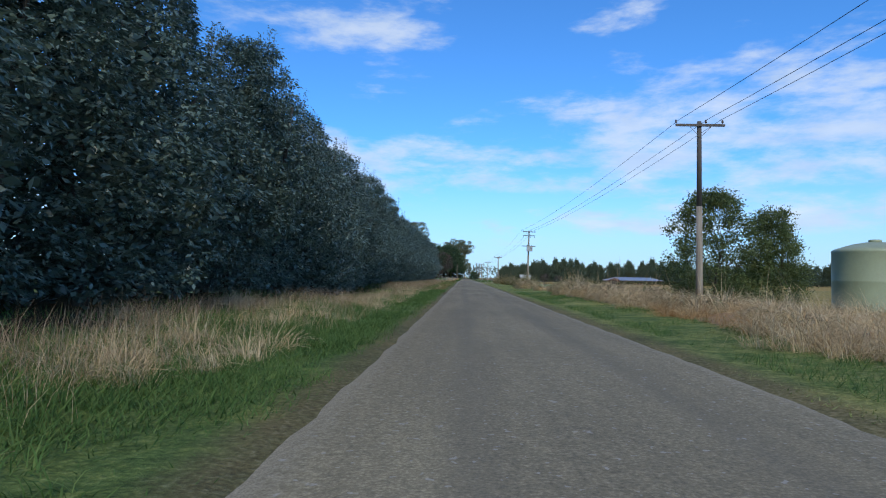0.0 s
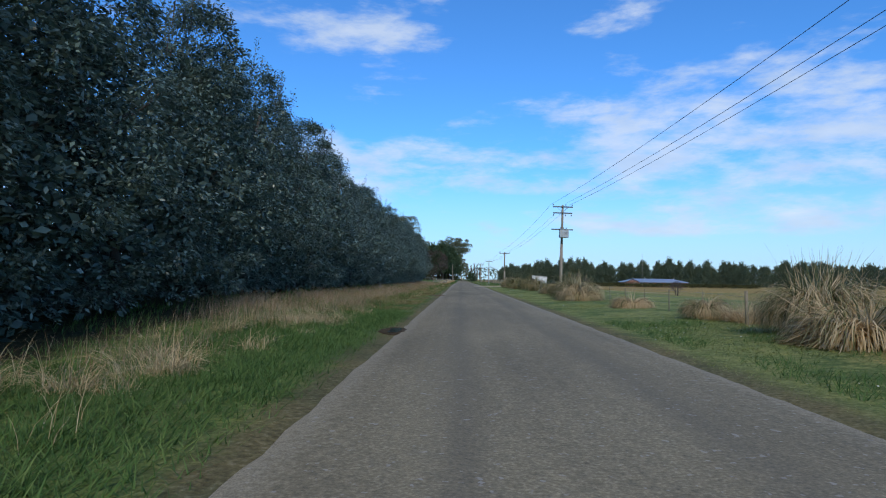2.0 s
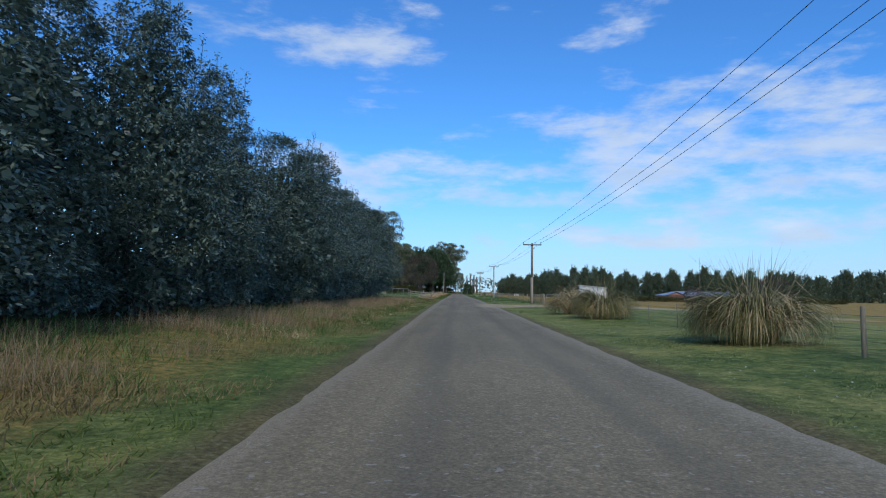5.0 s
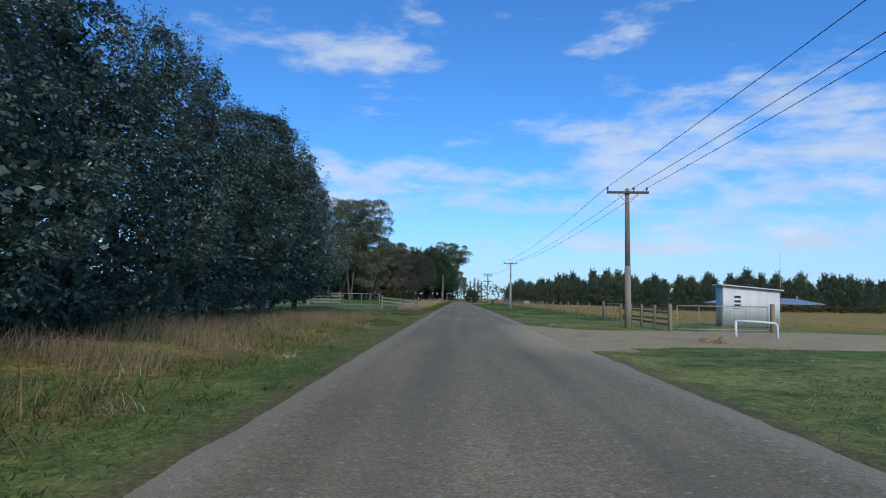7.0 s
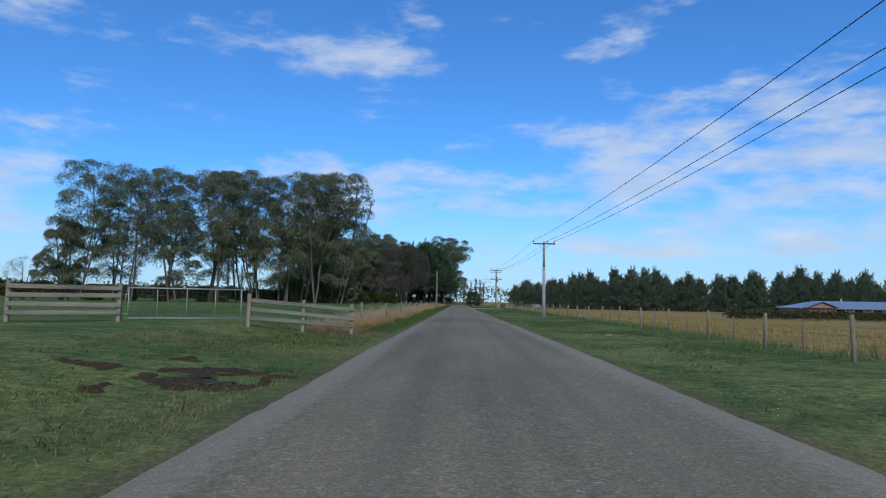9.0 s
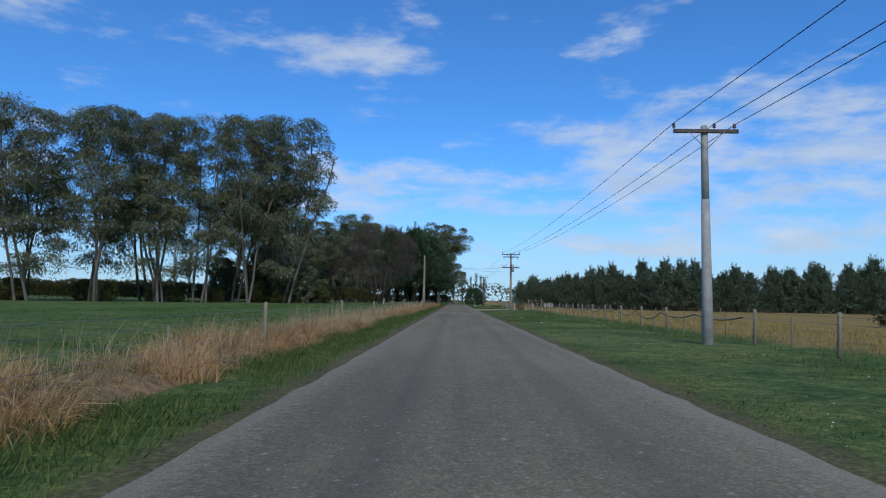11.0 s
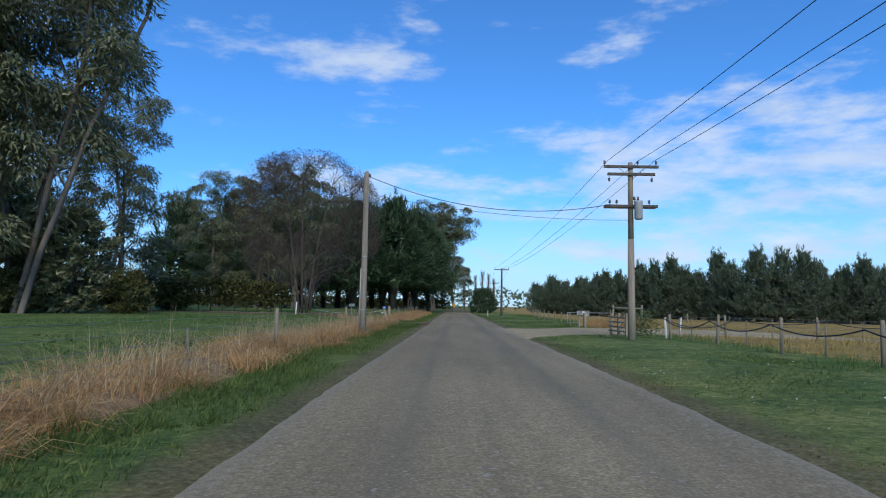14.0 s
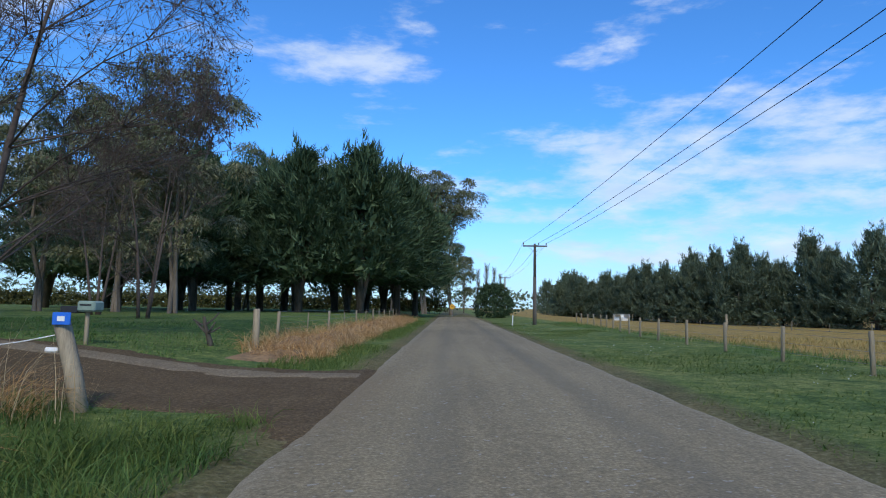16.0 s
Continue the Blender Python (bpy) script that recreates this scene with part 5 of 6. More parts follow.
def tussock(place, tall, wide, green, seed, label, plumes=8, n=2300):
    """A clump of arching sword-like leaves."""
    rng = np.random.default_rng(seed)
    x, y = place
    ob = thing("tussock", (x, y, ground_z(x, y)), label, "tussock grass", "roadside tussocks")
    m = int(n * green)
    for name, count, mat, lo, hi, b0, b1 in (("foliage", m, "tussock_green", 0.75, 1.2, 0.0, 0.9), ("dead_foliage", n - m, "dry_blade", 0.7, 1.15, 0.0, 1.15)):
        if count < 5:
            continue
        # blades hang together in strands
        tied = rng.integers(0, 90, count)
        a = rng.uniform(0, 6.283, 90)[tied] + rng.normal(0, 0.10, count)
        edge_ = np.clip(np.sqrt(rng.uniform(0, 1, 90))[tied] + rng.normal(0, 0.07, count), 0, 1)
        r = edge_ * wide * 0.20
        k = 6
        up = rng.uniform(0, 1, count) < (0.05 if green > 0.3 else 0.015)
        ln = tall * np.where(up, 1.15, 1.62 - 0.62 * edge_) * rng.uniform(lo, hi, count) * (0.86 if green < 0.12 else 1.0)
        rise = np.radians(93 - 26 * edge_ * rng.uniform(0.4, 1.1, count))
        curl = np.radians(np.where(up, rng.uniform(5, 40, count), rng.uniform(135, 190, 90)[tied] + rng.normal(0, 12, count)))
        P = np.zeros((count, k, 3))
        P[:, 0, 0], P[:, 0, 1] = r * np.cos(a), r * np.sin(a)
        if green < 0.3:      # a collapsed clump has fallen open
            rise -= np.radians(rng.uniform(5, 65, count))
        swing = a + rng.normal(0, 0.85, 90)[tied] + rng.normal(0, 0.14, count)
        for n_ in range(1, k):
            el = rise - curl * (n_ / (k - 1)) ** 1.7
            step_ = ln / (k - 1)
            P[:, n_, 0] = P[:, n_ - 1, 0] + np.cos(el) * np.cos(swing) * step_
            P[:, n_, 1] = P[:, n_ - 1, 1] + np.cos(el) * np.sin(swing) * step_
            P[:, n_, 2] = P[:, n_ - 1, 2] + np.sin(el) * step_
        P[:, :, 2] = np.maximum(P[:, :, 2], 0.02) - 0.03
        S = np.stack([-np.sin(swing), np.cos(swing), rng.normal(0, 0.3, count)], 1)
        part(name, ribbons(name, P, rng.uniform(0.024, 0.046, count) * (1.3 if green < 0.3 else 1.0), S, M[mat]), ob, "arching green leaves" if mat == "tussock_green" else "dead straw-coloured leaves")
    if plumes:
        roots = np.stack([rng.normal(0, 0.2, plumes), rng.normal(0, 0.2, plumes), np.full(plumes, 0.3)], 1)
        P, S = blade_paths(rng, roots, tall * rng.uniform(1.0, 1.35, plumes), rng.uniform(0.1, 0.5, plumes), 5)
        part("stalk", ribbons("stalk", P, np.full(plumes, 0.018), S, M["dry_blade"]), ob, "thin dry flower stalks")
    return ob


T_GREEN, T_DRY = "large green and straw tussock of arching blades", "collapsed straw-coloured dead tussock"
for i, (x, y, h, w, g) in enumerate([(6.7, 80.2, 1.75, 2.7, 0.25), (7.0, 83.2, 1.7, 2.3, 0.60), (7.1, 85.9, 1.95, 2.4, 0.80), (7.7, 95.5, 1.1, 1.6, 0.9), (8.0, 100.6, 1.7, 2.5, 0.28), (7.5, 114.6, 2.1, 2.6, 0.75),
                                     (7.0, 130.8, 2.0, 2.4, 0.80), (6.6, 137.0, 2.0, 2.5, 0.3), (7.9, 141.8, 1.3, 1.8, 0.8), (9.0, 49.5, 2.1, 3.0, 0.05), (7.6, 52.2, 1.75, 2.7, 0.25), (9.8, 46.5, 2.1, 3.0, 0.05), (11.5, 44.0, 2.0, 3.0, 0.1), (8.4, 42.5, 1.9, 2.8, 0.05), (8.2, 55.0, 1.9, 2.6, 0.45), (10.8, 52.5, 2.0, 3.0, 0.05), (12.6, 49.0, 2.0, 3.0, 0.1),
                                     (7.6, 61.2, 0.95, 1.9, 0.30), (7.4, 70.3, 1.1, 2.0, 0.12),
                                     (7.4, 16.5, 1.25, 2.4, 0.10), (8.6, 20.5, 1.35, 2.6, 0.06), (7.8, 25.0, 1.3, 2.4, 0.12), (9.4, 26.5, 1.5, 2.6, 0.05), (8.4, 29.8, 1.4, 2.6, 0.10), (7.9, 35.5, 1.5, 2.6, 0.08), (9.2, 38.0, 1.6, 2.8, 0.15), (7.6, 40.4, 1.4, 2.5, 0.06), (7.7, 46.6, 1.6, 2.7, 0.20)]):
    tussock((x, y), h, w, g, 200 + i, T_GREEN if g > 0.3 else T_DRY, 7 if g > 0.3 else 3, 2300 if g > 0.3 else 1700)
tussock((7.6, 157.4), 0.65, 0.9, 0.0, 230, "small reddish dead grass tuft beside the gravel drive", 0, 260)


# ---- drives and bare patches ----
import collections

def build_gravel(pale, mid, dark):
    def build(n, l, b):
        c = n.new("ShaderNodeTexCoord").outputs["Object"]
        stones = n.new("ShaderNodeTexVoronoi")
        stones.inputs["Scale"].default_value = 26
        l.new(c, stones.inputs["Vector"])
        big = noise_node(n, l, 0.8, 5, 0.65, c)
        fine = noise_node(n, l, 18, 4, 0.7, c)
        col = ramp(n, l, fine, [(0.28, dark), (0.5, mid), (0.72, pale)])
        col = mix(n, l, 0.6, col, ramp(n, l, big, [(0.3, (0.66, 0.66, 0.66)), (0.7, (1.2, 1.2, 1.18))]), "MULTIPLY")
        col = mix(n, l, 0.5, col, ramp(n, l, stones.outputs["Distance"], [(0.1, (1.25, 1.24, 1.22)), (0.5, (0.62, 0.62, 0.62))]), "MULTIPLY")
        l.new(col, b.inputs["Base Color"])
        b.inputs["Roughness"].default_value = 0.92
        b.inputs["Specular IOR Level"].default_value = 0.1
        bump(n, l, b, math_node(n, l, "ADD", stones.outputs["Distance"], fine), 0.7, 0.03)
    return build


M["gravel"] = material("gravel", build_gravel((0.66, 0.54, 0.34), (0.47, 0.375, 0.22), (0.28, 0.215, 0.12)))
M["dirt"] = material("dirt", build_gravel((0.25, 0.18, 0.10), (0.14, 0.097, 0.052), (0.07, 0.049, 0.027)))
M["mud"] = material("mud", build_gravel((0.150, 0.105, 0.055), (0.078, 0.054, 0.028), (0.036, 0.026, 0.014)))


def patch_sheet(name, inside, x0, x1, y0, y1, mat, label, lift=0.03, step=0.25, category="drive", rough=0.008, ragged=1.0):
    """A sheet over the ground wherever inside(x, y) is positive, with an uneven edge."""
    xs, ys = np.arange(x0, x1 + step, step), np.arange(y0, y1 + step, step)
    idx, V, F = {}, [], []

    def vertex(i, j):
        if (i, j) not in idx:
            x, y = xs[i], ys[j]
            idx[i, j] = len(V)
            V.append([x, y, ground_z(x, y) + lift + rough * (noise.noise((x * 2.2, y * 2.2, 9.0)) + 0.6 * noise.noise((x * 6.0, y * 6.0, 9.0)))])
        return idx[i, j]
    for i in range(len(xs) - 1):
        for j in range(len(ys) - 1):
            x, y = xs[i] + step / 2, ys[j] + step / 2
            if inside(x, y) + ragged * (0.35 * noise.noise((x * 0.9, y * 0.9, 7.0)) + 0.2 * noise.noise((x * 2.7, y * 2.7, 7.0))) > 0:
                F.append((vertex(i, j), vertex(i + 1, j), vertex(i + 1, j + 1), vertex(i, j + 1)))
    uses = collections.Counter(k for f in F for k in f)
    for k, v in enumerate(V):
        if uses[k] < 4:
            v[2] -= lift + 0.03
    return tagged(new(name, quads(name, V, F, M[mat])), label, category, kind="structure")


def clamp01(v):
    return max(0.0, min(1.0, v))


patch_sheet("gravel_drive", lambda x, y: min(y - 155.3 + 1.2 * (x < 4.5), 164.8 + 5.5 * clamp01((6.2 - x) / 3) - y, 1.0), 2.5, 40, 152, 172, "gravel", "pale gravel farm entrance beside the road")
patch_sheet("gravel_drive", lambda x, y: min(y - 305.4 + 4.2 * clamp01((5.0 - x) / 2.4), 313.7 - y, 1.0), 2.5, 30, 299, 315, "gravel", "pale grey gravel drive into the yard")
patch_sheet("dirt_drive", lambda x, y: min(y - 318.7 + 1.4 * clamp01((4.2 + x) / 1.6), 324.8 - y, 1.0), -32, -2.5, 316, 326, "dirt", "muddy brown dirt drive")
M["track"] = material("pale_track", build_gravel((0.40, 0.32, 0.21), (0.27, 0.21, 0.135), (0.15, 0.115, 0.07)))
patch_sheet("dirt_drive", lambda x, y: 1.3 * min(y - 322.7 - 0.03 * (x + 3), 324.1 - y) - 0.15, -20, -2.7, 321.5, 325.5, "track", "pale dry wheel track along the muddy drive", 0.045, 0.2, ragged=0.8)
patch_sheet("mud_patch", lambda x, y: 0.30 * (1 - ((x + 5.1) / 1.5) ** 2 - ((y - 187.2) / 1.7) ** 2) - 0.12, -9, -2.9, 182, 192, "mud", "churned dark mud patch on the verge", 0.03, 0.08, "mud", 0.05, 2.2)
patch_sheet("gravel_patch", lambda x, y: 0.7 * (1 - ((x + 3.1) / 0.7) ** 2 - ((y - 90.7) / 1.3) ** 2), -5, -2.4, 88, 94, "dirt", "bare brown gravel patch at the road edge", 0.03, 0.12, "gravel")


def build_water(n, l, b):
    b.inputs["Base Color"].default_value = (0.03, 0.027, 0.02, 1)
    b.inputs["Roughness"].default_value = 0.03
    bump(n, l, b, noise_node(n, l, 9, 2), 0.05, 0.01)


M["water"] = material("puddle_water", build_water)


def puddle(cx, cy, rx, ry, seed, lift=0.034):
    V = [(cx, cy, ground_z(cx, cy) + lift)]
    for k in range(28):
        a = 2 * math.pi * k / 28
        r = 1 + 0.75 * noise.noise((math.cos(a) * 1.5 + seed, math.sin(a) * 1.5, 0))
        V.append((cx + rx * r * math.cos(a), cy + ry * r * math.sin(a), V[0][2]))
    return tagged(new("puddle", quads("puddle", V, [(0, 1 + k, 1 + (k + 1) % 28) for k in range(28)], M["water"])), "shallow rain puddle reflecting the sky in mud", "puddle")


puddle(-4.45, 186.5, 0.30, 0.22, 1)
puddle(-4.9, 187.1, 0.22, 0.16, 2)
patch_sheet("gravel_patch", lambda x, y: 1.0 * (1 - ((x + 2.95) / 0.40) ** 2 - ((y - 54.9) / 1.1) ** 2), -4, -2.3, 52, 58, "mud", "wet brown gravel hollow at the road edge", 0.020, 0.08, "gravel", 0.006)
puddle(-2.9, 54.9, 0.22, 0.75, 3, 0.026)

# ---- fences and gates ----
M["post"] = plain("fence_post", (0.26, 0.215, 0.145), 0.9, vary=0.4, scale=5, fine=70, stretch=(1, 1, 0.08), bumps=0.4)
M["rail"] = plain("fence_rail", (0.22, 0.20, 0.15), 0.9, vary=0.4, scale=4, fine=50, stretch=(0.1, 0.1, 1), bumps=0.4)
M["fence_wire"] = plain("fence_wire", (0.20, 0.20, 0.20), 0.5, 0.6, vary=0.2, bumps=0)
M["teal"] = plain("pale_green_plastic", (0.20, 0.27, 0.22), 0.5, vary=0.15)
M["blue"] = plain("blue_sign", (0.02, 0.13, 0.55), 0.4, vary=0.1, bumps=0)
M["yellow"] = plain("yellow_sign", (0.75, 0.42, 0.03), 0.45, vary=0.1, bumps=0)


def post_mesh(tall, r, square=False, top=0.02):
    if square:
        bm = bmesh.new()
        box(bm, 0, 0, tall / 2 - 0.15, r * 2, r * 2, tall + 0.3, bev=0.015)
        return bm_mesh("post", bm, M["post"])
    V, F = tube([(0, 0, -0.3), (0, 0, tall * 0.5), (0, 0, tall - top), (0, 0, tall)], [r, r * 0.97, r * 0.93, r * 0.7], 9)
    return quads("post", V, F, M["post"])


def along(points, step):
    """Evenly spaced places on a line of (x, y) corners."""
    P = np.array(points, float)
    d = np.concatenate([[0], np.cumsum(np.linalg.norm(np.diff(P, axis=0), axis=1))])
    s = np.arange(0, d[-1] + 0.01, step)
    return np.stack([np.interp(s, d, P[:, 0]), np.interp(s, d, P[:, 1])], 1)


def wire_fence(points, step, tall, label, seed, wires=(0.22, 0.42, 0.62, 0.82, 1.0), thin_every=2, batten_h=0.95):
    """Posts with strained wires; every second upright is a thin batten."""
    rng = np.random.default_rng(seed)
    pts = along(points, step)
    x0, y0 = pts[0]
    ob = thing("wire_fence", (x0, y0, ground_z(x0, y0)), label, "fence")
    z0 = ground_z(x0, y0)
    thick, thin = post_mesh(tall, 0.056), post_mesh(batten_h, 0.026)
    tops = []
    for i, (x, y) in enumerate(pts):
        p = part("post" if i % thin_every == 0 else "batten", thick if i % thin_every == 0 else thin, ob)
        p.matrix_basis = pose(x - x0, y - y0, ground_z(x, y) - z0, rng.normal(0, 1.6), rng.normal(0, 1.8), rng.uniform(0, 360))
        tops.append((x - x0, y - y0, ground_z(x, y) - z0))
    for h in wires:
        path = [(x, y, z + h + rng.normal(0, 0.008)) for x, y, z in tops]
        part("wire", tubes("wire", [(path, 0.004)], M["fence_wire"], 4, False), ob)
    return ob


def rail_fence(a, b, rails, tall, label, posts=3, board=0.14):
    """A post-and-rail section."""
    a, b = np.array(a, float), np.array(b, float)
    z0 = ground_z(*a)
    ob = thing("rail_fence", (a[0], a[1], z0), label, "fence")
    m = post_mesh(tall, 0.065, True)
    for i in range(posts):
        q = a + (b - a) * i / (posts - 1)
        p = part("post", m, ob)
        p.matrix_basis = pose(q[0] - a[0], q[1] - a[1], ground_z(*q) - z0, 0, 0.8 * (i % 2), 5 * i)
    ln, ang = np.linalg.norm(b - a), math.degrees(math.atan2(b[1] - a[1], b[0] - a[0]))
    dz = ground_z(*b) - z0
    for k, h in enumerate(rails):
        bm = bmesh.new()
        box(bm, ln / 2, -0.11, h, ln + 0.1, 0.04, board, bev=0.008)
        r = part("rail", bm_mesh("rail", bm, M["rail"]), ob)
        r.matrix_basis = pose(0, 0, 0, 0, -math.degrees(math.atan2(dz, ln)) + (0.4 if k % 2 else -0.3), ang)
    return ob


def farm_gate(a, b, tall, label, bars=0, lift=0.12):
    """A tubular steel gate with a netting infill."""
    a, b = np.array(a, float), np.array(b, float)
    z0 = max(ground_z(*a), ground_z(*b))
    ob = thing("farm_gate", (a[0], a[1], z0), label, "gate", turn=math.degrees(math.atan2(b[1] - a[1], b[0] - a[0])))
    w = float(np.linalg.norm(b - a))
    frame_path = [(0.05, 0, lift), (w - 0.05, 0, lift), (w - 0.05, 0, tall), (0.05, 0, tall), (0.05, 0, lift)]
    part("gate_frame", tubes("gate_frame", [(frame_path[i:i + 2], 0.024) for i in range(4)], M["steel"], 8), ob)
    for k in range(1, 4):
        part("upright", tubes("upright", [([(w * k / 4, 0, lift), (w * k / 4, 0, tall)], 0.015)], M["steel"], 6), ob)
    for k in range(bars):
        z = lift + (tall - lift) * (k + 1) / (bars + 1)
        part("bar", tubes("bar", [([(0.05, 0, z), (w - 0.05, 0, z)], 0.016)], M["steel"], 6), ob)
    mesh = [([(x, 0, lift), (x, 0, tall)], 0.0022) for x in np.arange(0.15, w - 0.1, 0.16)]
    mesh += [([(0.05, 0, z), (w - 0.05, 0, z)], 0.0025) for z in np.arange(lift + 0.13, tall - 0.05, 0.13)]
    part("netting", tubes("netting", mesh, M["fence_wire"], 3, False), ob)
    part("hinge", tubes("hinge", [([(-0.12, 0, tall * 0.8), (0.05, 0, tall * 0.8)], 0.014), ([(-0.12, 0, lift + 0.15), (0.05, 0, lift + 0.15)], 0.014)], M["steel"], 6), ob)
    return ob


def lone_post(x, y, tall, r, label, mat="post", lean=0.0, name="gate_post"):
    V, F = tube([(0, 0, -0.3), (0, 0, tall * 0.5), (0, 0, tall - 0.03), (0, 0, tall)], [r, r * 0.97, r * 0.94, r * 0.75], 12)
    ob = tagged(new(name, quads(name, V, F, M[mat])), label, "post")
    ob.matrix_basis = pose(x, y, ground_z(x, y), 0, lean, 0)
    return ob


wire_fence([(8.8, 178.4), (8.9, 236), (9.5, 261), (10.0, 279), (9.3, 297), (8.9, 302.8), (22, 303.6)], 2.2, 1.12, "weathered post and wire fence along the hay field", 31)
wire_fence([(8.0, 317.1), (8.0, 330), (8.3, 341), (11.0, 362), (12.0, 378)], 3.7, 0.95, "post and wire fence beside the hay field", 32, (0.25, 0.5, 0.75, 0.88), 1)
wire_fence([(7.9, 58.6), (8.2, 75), (8.6, 104), (7.9, 110.6), (8.6, 152)], 4.0, 1.1, "grey post and wire fence behind the tussocks", 33, (0.35, 0.6, 0.9), 13, 0.95)
wire_fence([(-5.5, 209.2), (-5.55, 250), (-5.6, 308)], 5.8, 1.22, "weathered post and wire fence along the green paddock", 34, batten_h=0.85)
wire_fence([(-6.6, 331.5), (-6.5, 345), (-6.6, 378)], 4.2, 1.0, "post and wire fence beyond the dirt drive", 35)
wire_fence([(-15.2, 195.6), (-34, 191)], 3.0, 1.3, "old post and wire fence at the paddock", 36)
wire_fence([(30, 420), (52, 372), (120, 352)], 5.0, 1.25, "distant fence in front of the pine belt", 37, (0.5, 0.95))
rail_fence((-14.7, 196.0), (-11.95, 197.5), (0.30, 0.58, 0.86, 1.14), 1.3, "weathered timber rail fence beside the paddock gate", 2)
farm_gate((-11.75, 197.6), (-8.35, 199.25), 1.15, "wide wire-netting farm gate into the paddock")
rail_fence((-8.14, 199.35), (-4.85, 202.1), (0.34, 0.66, 0.98), 1.22, "weathered mossy timber rail fence", 3)
farm_gate((-18.2, 194.9), (-15.4, 195.6), 1.2, "narrow wire-netting gate beside the rails")
rail_fence((8.55, 164.6), (8.85, 174.1), (0.26, 0.52, 0.78, 1.0), 1.12, "weathered timber rail fence beside the gravel entrance", 5, 0.09)
farm_gate((8.87, 174.4), (8.8, 178.1), 1.1, "galvanised wire-netting gate in the roadside fence")
lone_post(8.8, 178.25, 1.25, 0.085, "stout weathered timber gate post")
farm_gate((8.75, 164.35), (12.5, 163.9), 1.12, "galvanised farm gate across the gravel entrance")
lone_post(8.5, 164.35, 1.2, 0.085, "stout timber gate post at the entrance")
lone_post(12.65, 163.9, 1.25, 0.10, "timber gate post beside the shed")
# yard by the second gravel drive
rail_fence((7.40, 305.8), (7.62, 303.7), (0.22, 0.44, 0.66, 0.90), 1.1, "weathered timber yard rails beside the gravel drive", 3, 0.08)
rail_fence((7.95, 317.0), (7.95, 315.3), (0.78,), 0.95, "short timber rail beside the yard drive", 2, 0.07)
farm_gate((8.3, 323.85), (11.75, 323.8), 0.92, "open pale tubular gate standing in the field edge")
lone_post(7.95, 315.05, 0.98, 0.105, "stout pale timber gate post at the yard drive")
lone_post(7.55, 302.3, 1.0, 0.035, "white painted marker post beside the pole", "white", 2.0, "marker_post")
lone_post(9.15, 302.6, 0.95, 0.045, "white painted marker post by the fence", "white", -3.0, "marker_post")
lone_post(10.3, 304.2, 0.95, 0.035, "white painted marker post by the fence", "white", 7.0, "marker_post")
lone_post(-12.0, 318.3, 0.95, 0.05, "white painted marker post in the paddock", "white", 3.0, "marker_post")
lone_post(4.0, 362.0, 0.85, 0.04, "white road-edge marker post", "white", 2.0, "marker_post")
for x, y in ((28, 352), (40, 345), (55, 350), (21, 362)):
    lone_post(x, y, 1.3, 0.09, "pale timber post standing in the hay field", "post", 1.5, "field_post")


def stock_frame(x, y):
    """Two tall posts with a cross rail."""
    ob = thing("timber_frame", (x, y, ground_z(x, y)), "tall timber frame of two posts and a top rail", "frame", turn=-8)
    m = post_mesh(1.62, 0.085)
    for dx in (0, 2.2):
        part("post", m, ob).matrix_basis = pose(dx, 0, 0)
    for h in (1.36,):
        V, F = tube([(-0.1, -0.1, h), (2.3, -0.1, h - 0.03)], 0.05, 8)
        part("rail", quads("rail", V, F, M["rail"]), ob)


stock_frame(11.98, 323.9)


def hose():
    pts = along([(8.72, 236), (9.3, 261), (9.8, 279), (9.2, 297), (8.8, 302.7), (22, 303.5)], 4.4)
    rngh = np.random.default_rng(3)
    path = []
    for i in range(len(pts) - 1):
        a = (pts[i][0], pts[i][1], 0.98)
        b = (pts[i + 1][0], pts[i + 1][1], 0.98)
        seg = sagging(a, b, rngh.uniform(0.12, 0.42), 10)
        path += seg if not path else seg[1:]
    tagged(new("water_hose", tubes("water_hose", [(path, 0.022)], M["black"], 6)), "black plastic water pipe slung along the fence", "hose")


hose()


# ---- buildings ----
def build_brick(n, l, b):
    t = n.new("ShaderNodeTexBrick")
    t.inputs["Scale"].default_value = 4.0
    t.inputs["Color1"].default_value, t.inputs["Color2"].default_value, t.inputs["Mortar"].default_value = (0.34, 0.15, 0.09, 1), (0.26, 0.11, 0.07, 1), (0.35, 0.31, 0.27, 1)
    c = n.new("ShaderNodeTexCoord")
    m = n.new("ShaderNodeMapping")
    m.inputs["Rotation"].default_value = (radians(90), 0, 0)
    l.new(c.outputs["Object"], m.inputs["Vector"])
    l.new(m.outputs[0], t.inputs["Vector"])
    l.new(t.outputs["Color"], b.inputs["Base Color"])
    b.inputs["Roughness"].default_value = 0.9


M["brick"] = material("brick", build_brick)
M["roof"] = plain("blue_roof", (0.26, 0.30, 0.36), 0.4, 0.2, vary=0.12, scale=1.5, fine=20, bumps=0.1)
M["glass"] = plain("window_glass", (0.02, 0.025, 0.03), 0.05, vary=0.1, bumps=0)
M["tank"] = plain("tank_plastic", (0.30, 0.33, 0.20), 0.5, vary=0.08, scale=1.0, fine=12, bumps=0.05)
M["corrugated"] = plain("corrugated_iron", (0.36, 0.38, 0.39), 0.45, 0.35, vary=0.12, scale=2, fine=20, bumps=0.1)


M["white_iron"] = plain("white_painted_iron", (0.60, 0.60, 0.58), 0.55, 0.0, vary=0.12, scale=2, fine=20, stretch=(1, 1, 0.2), bumps=0.1)


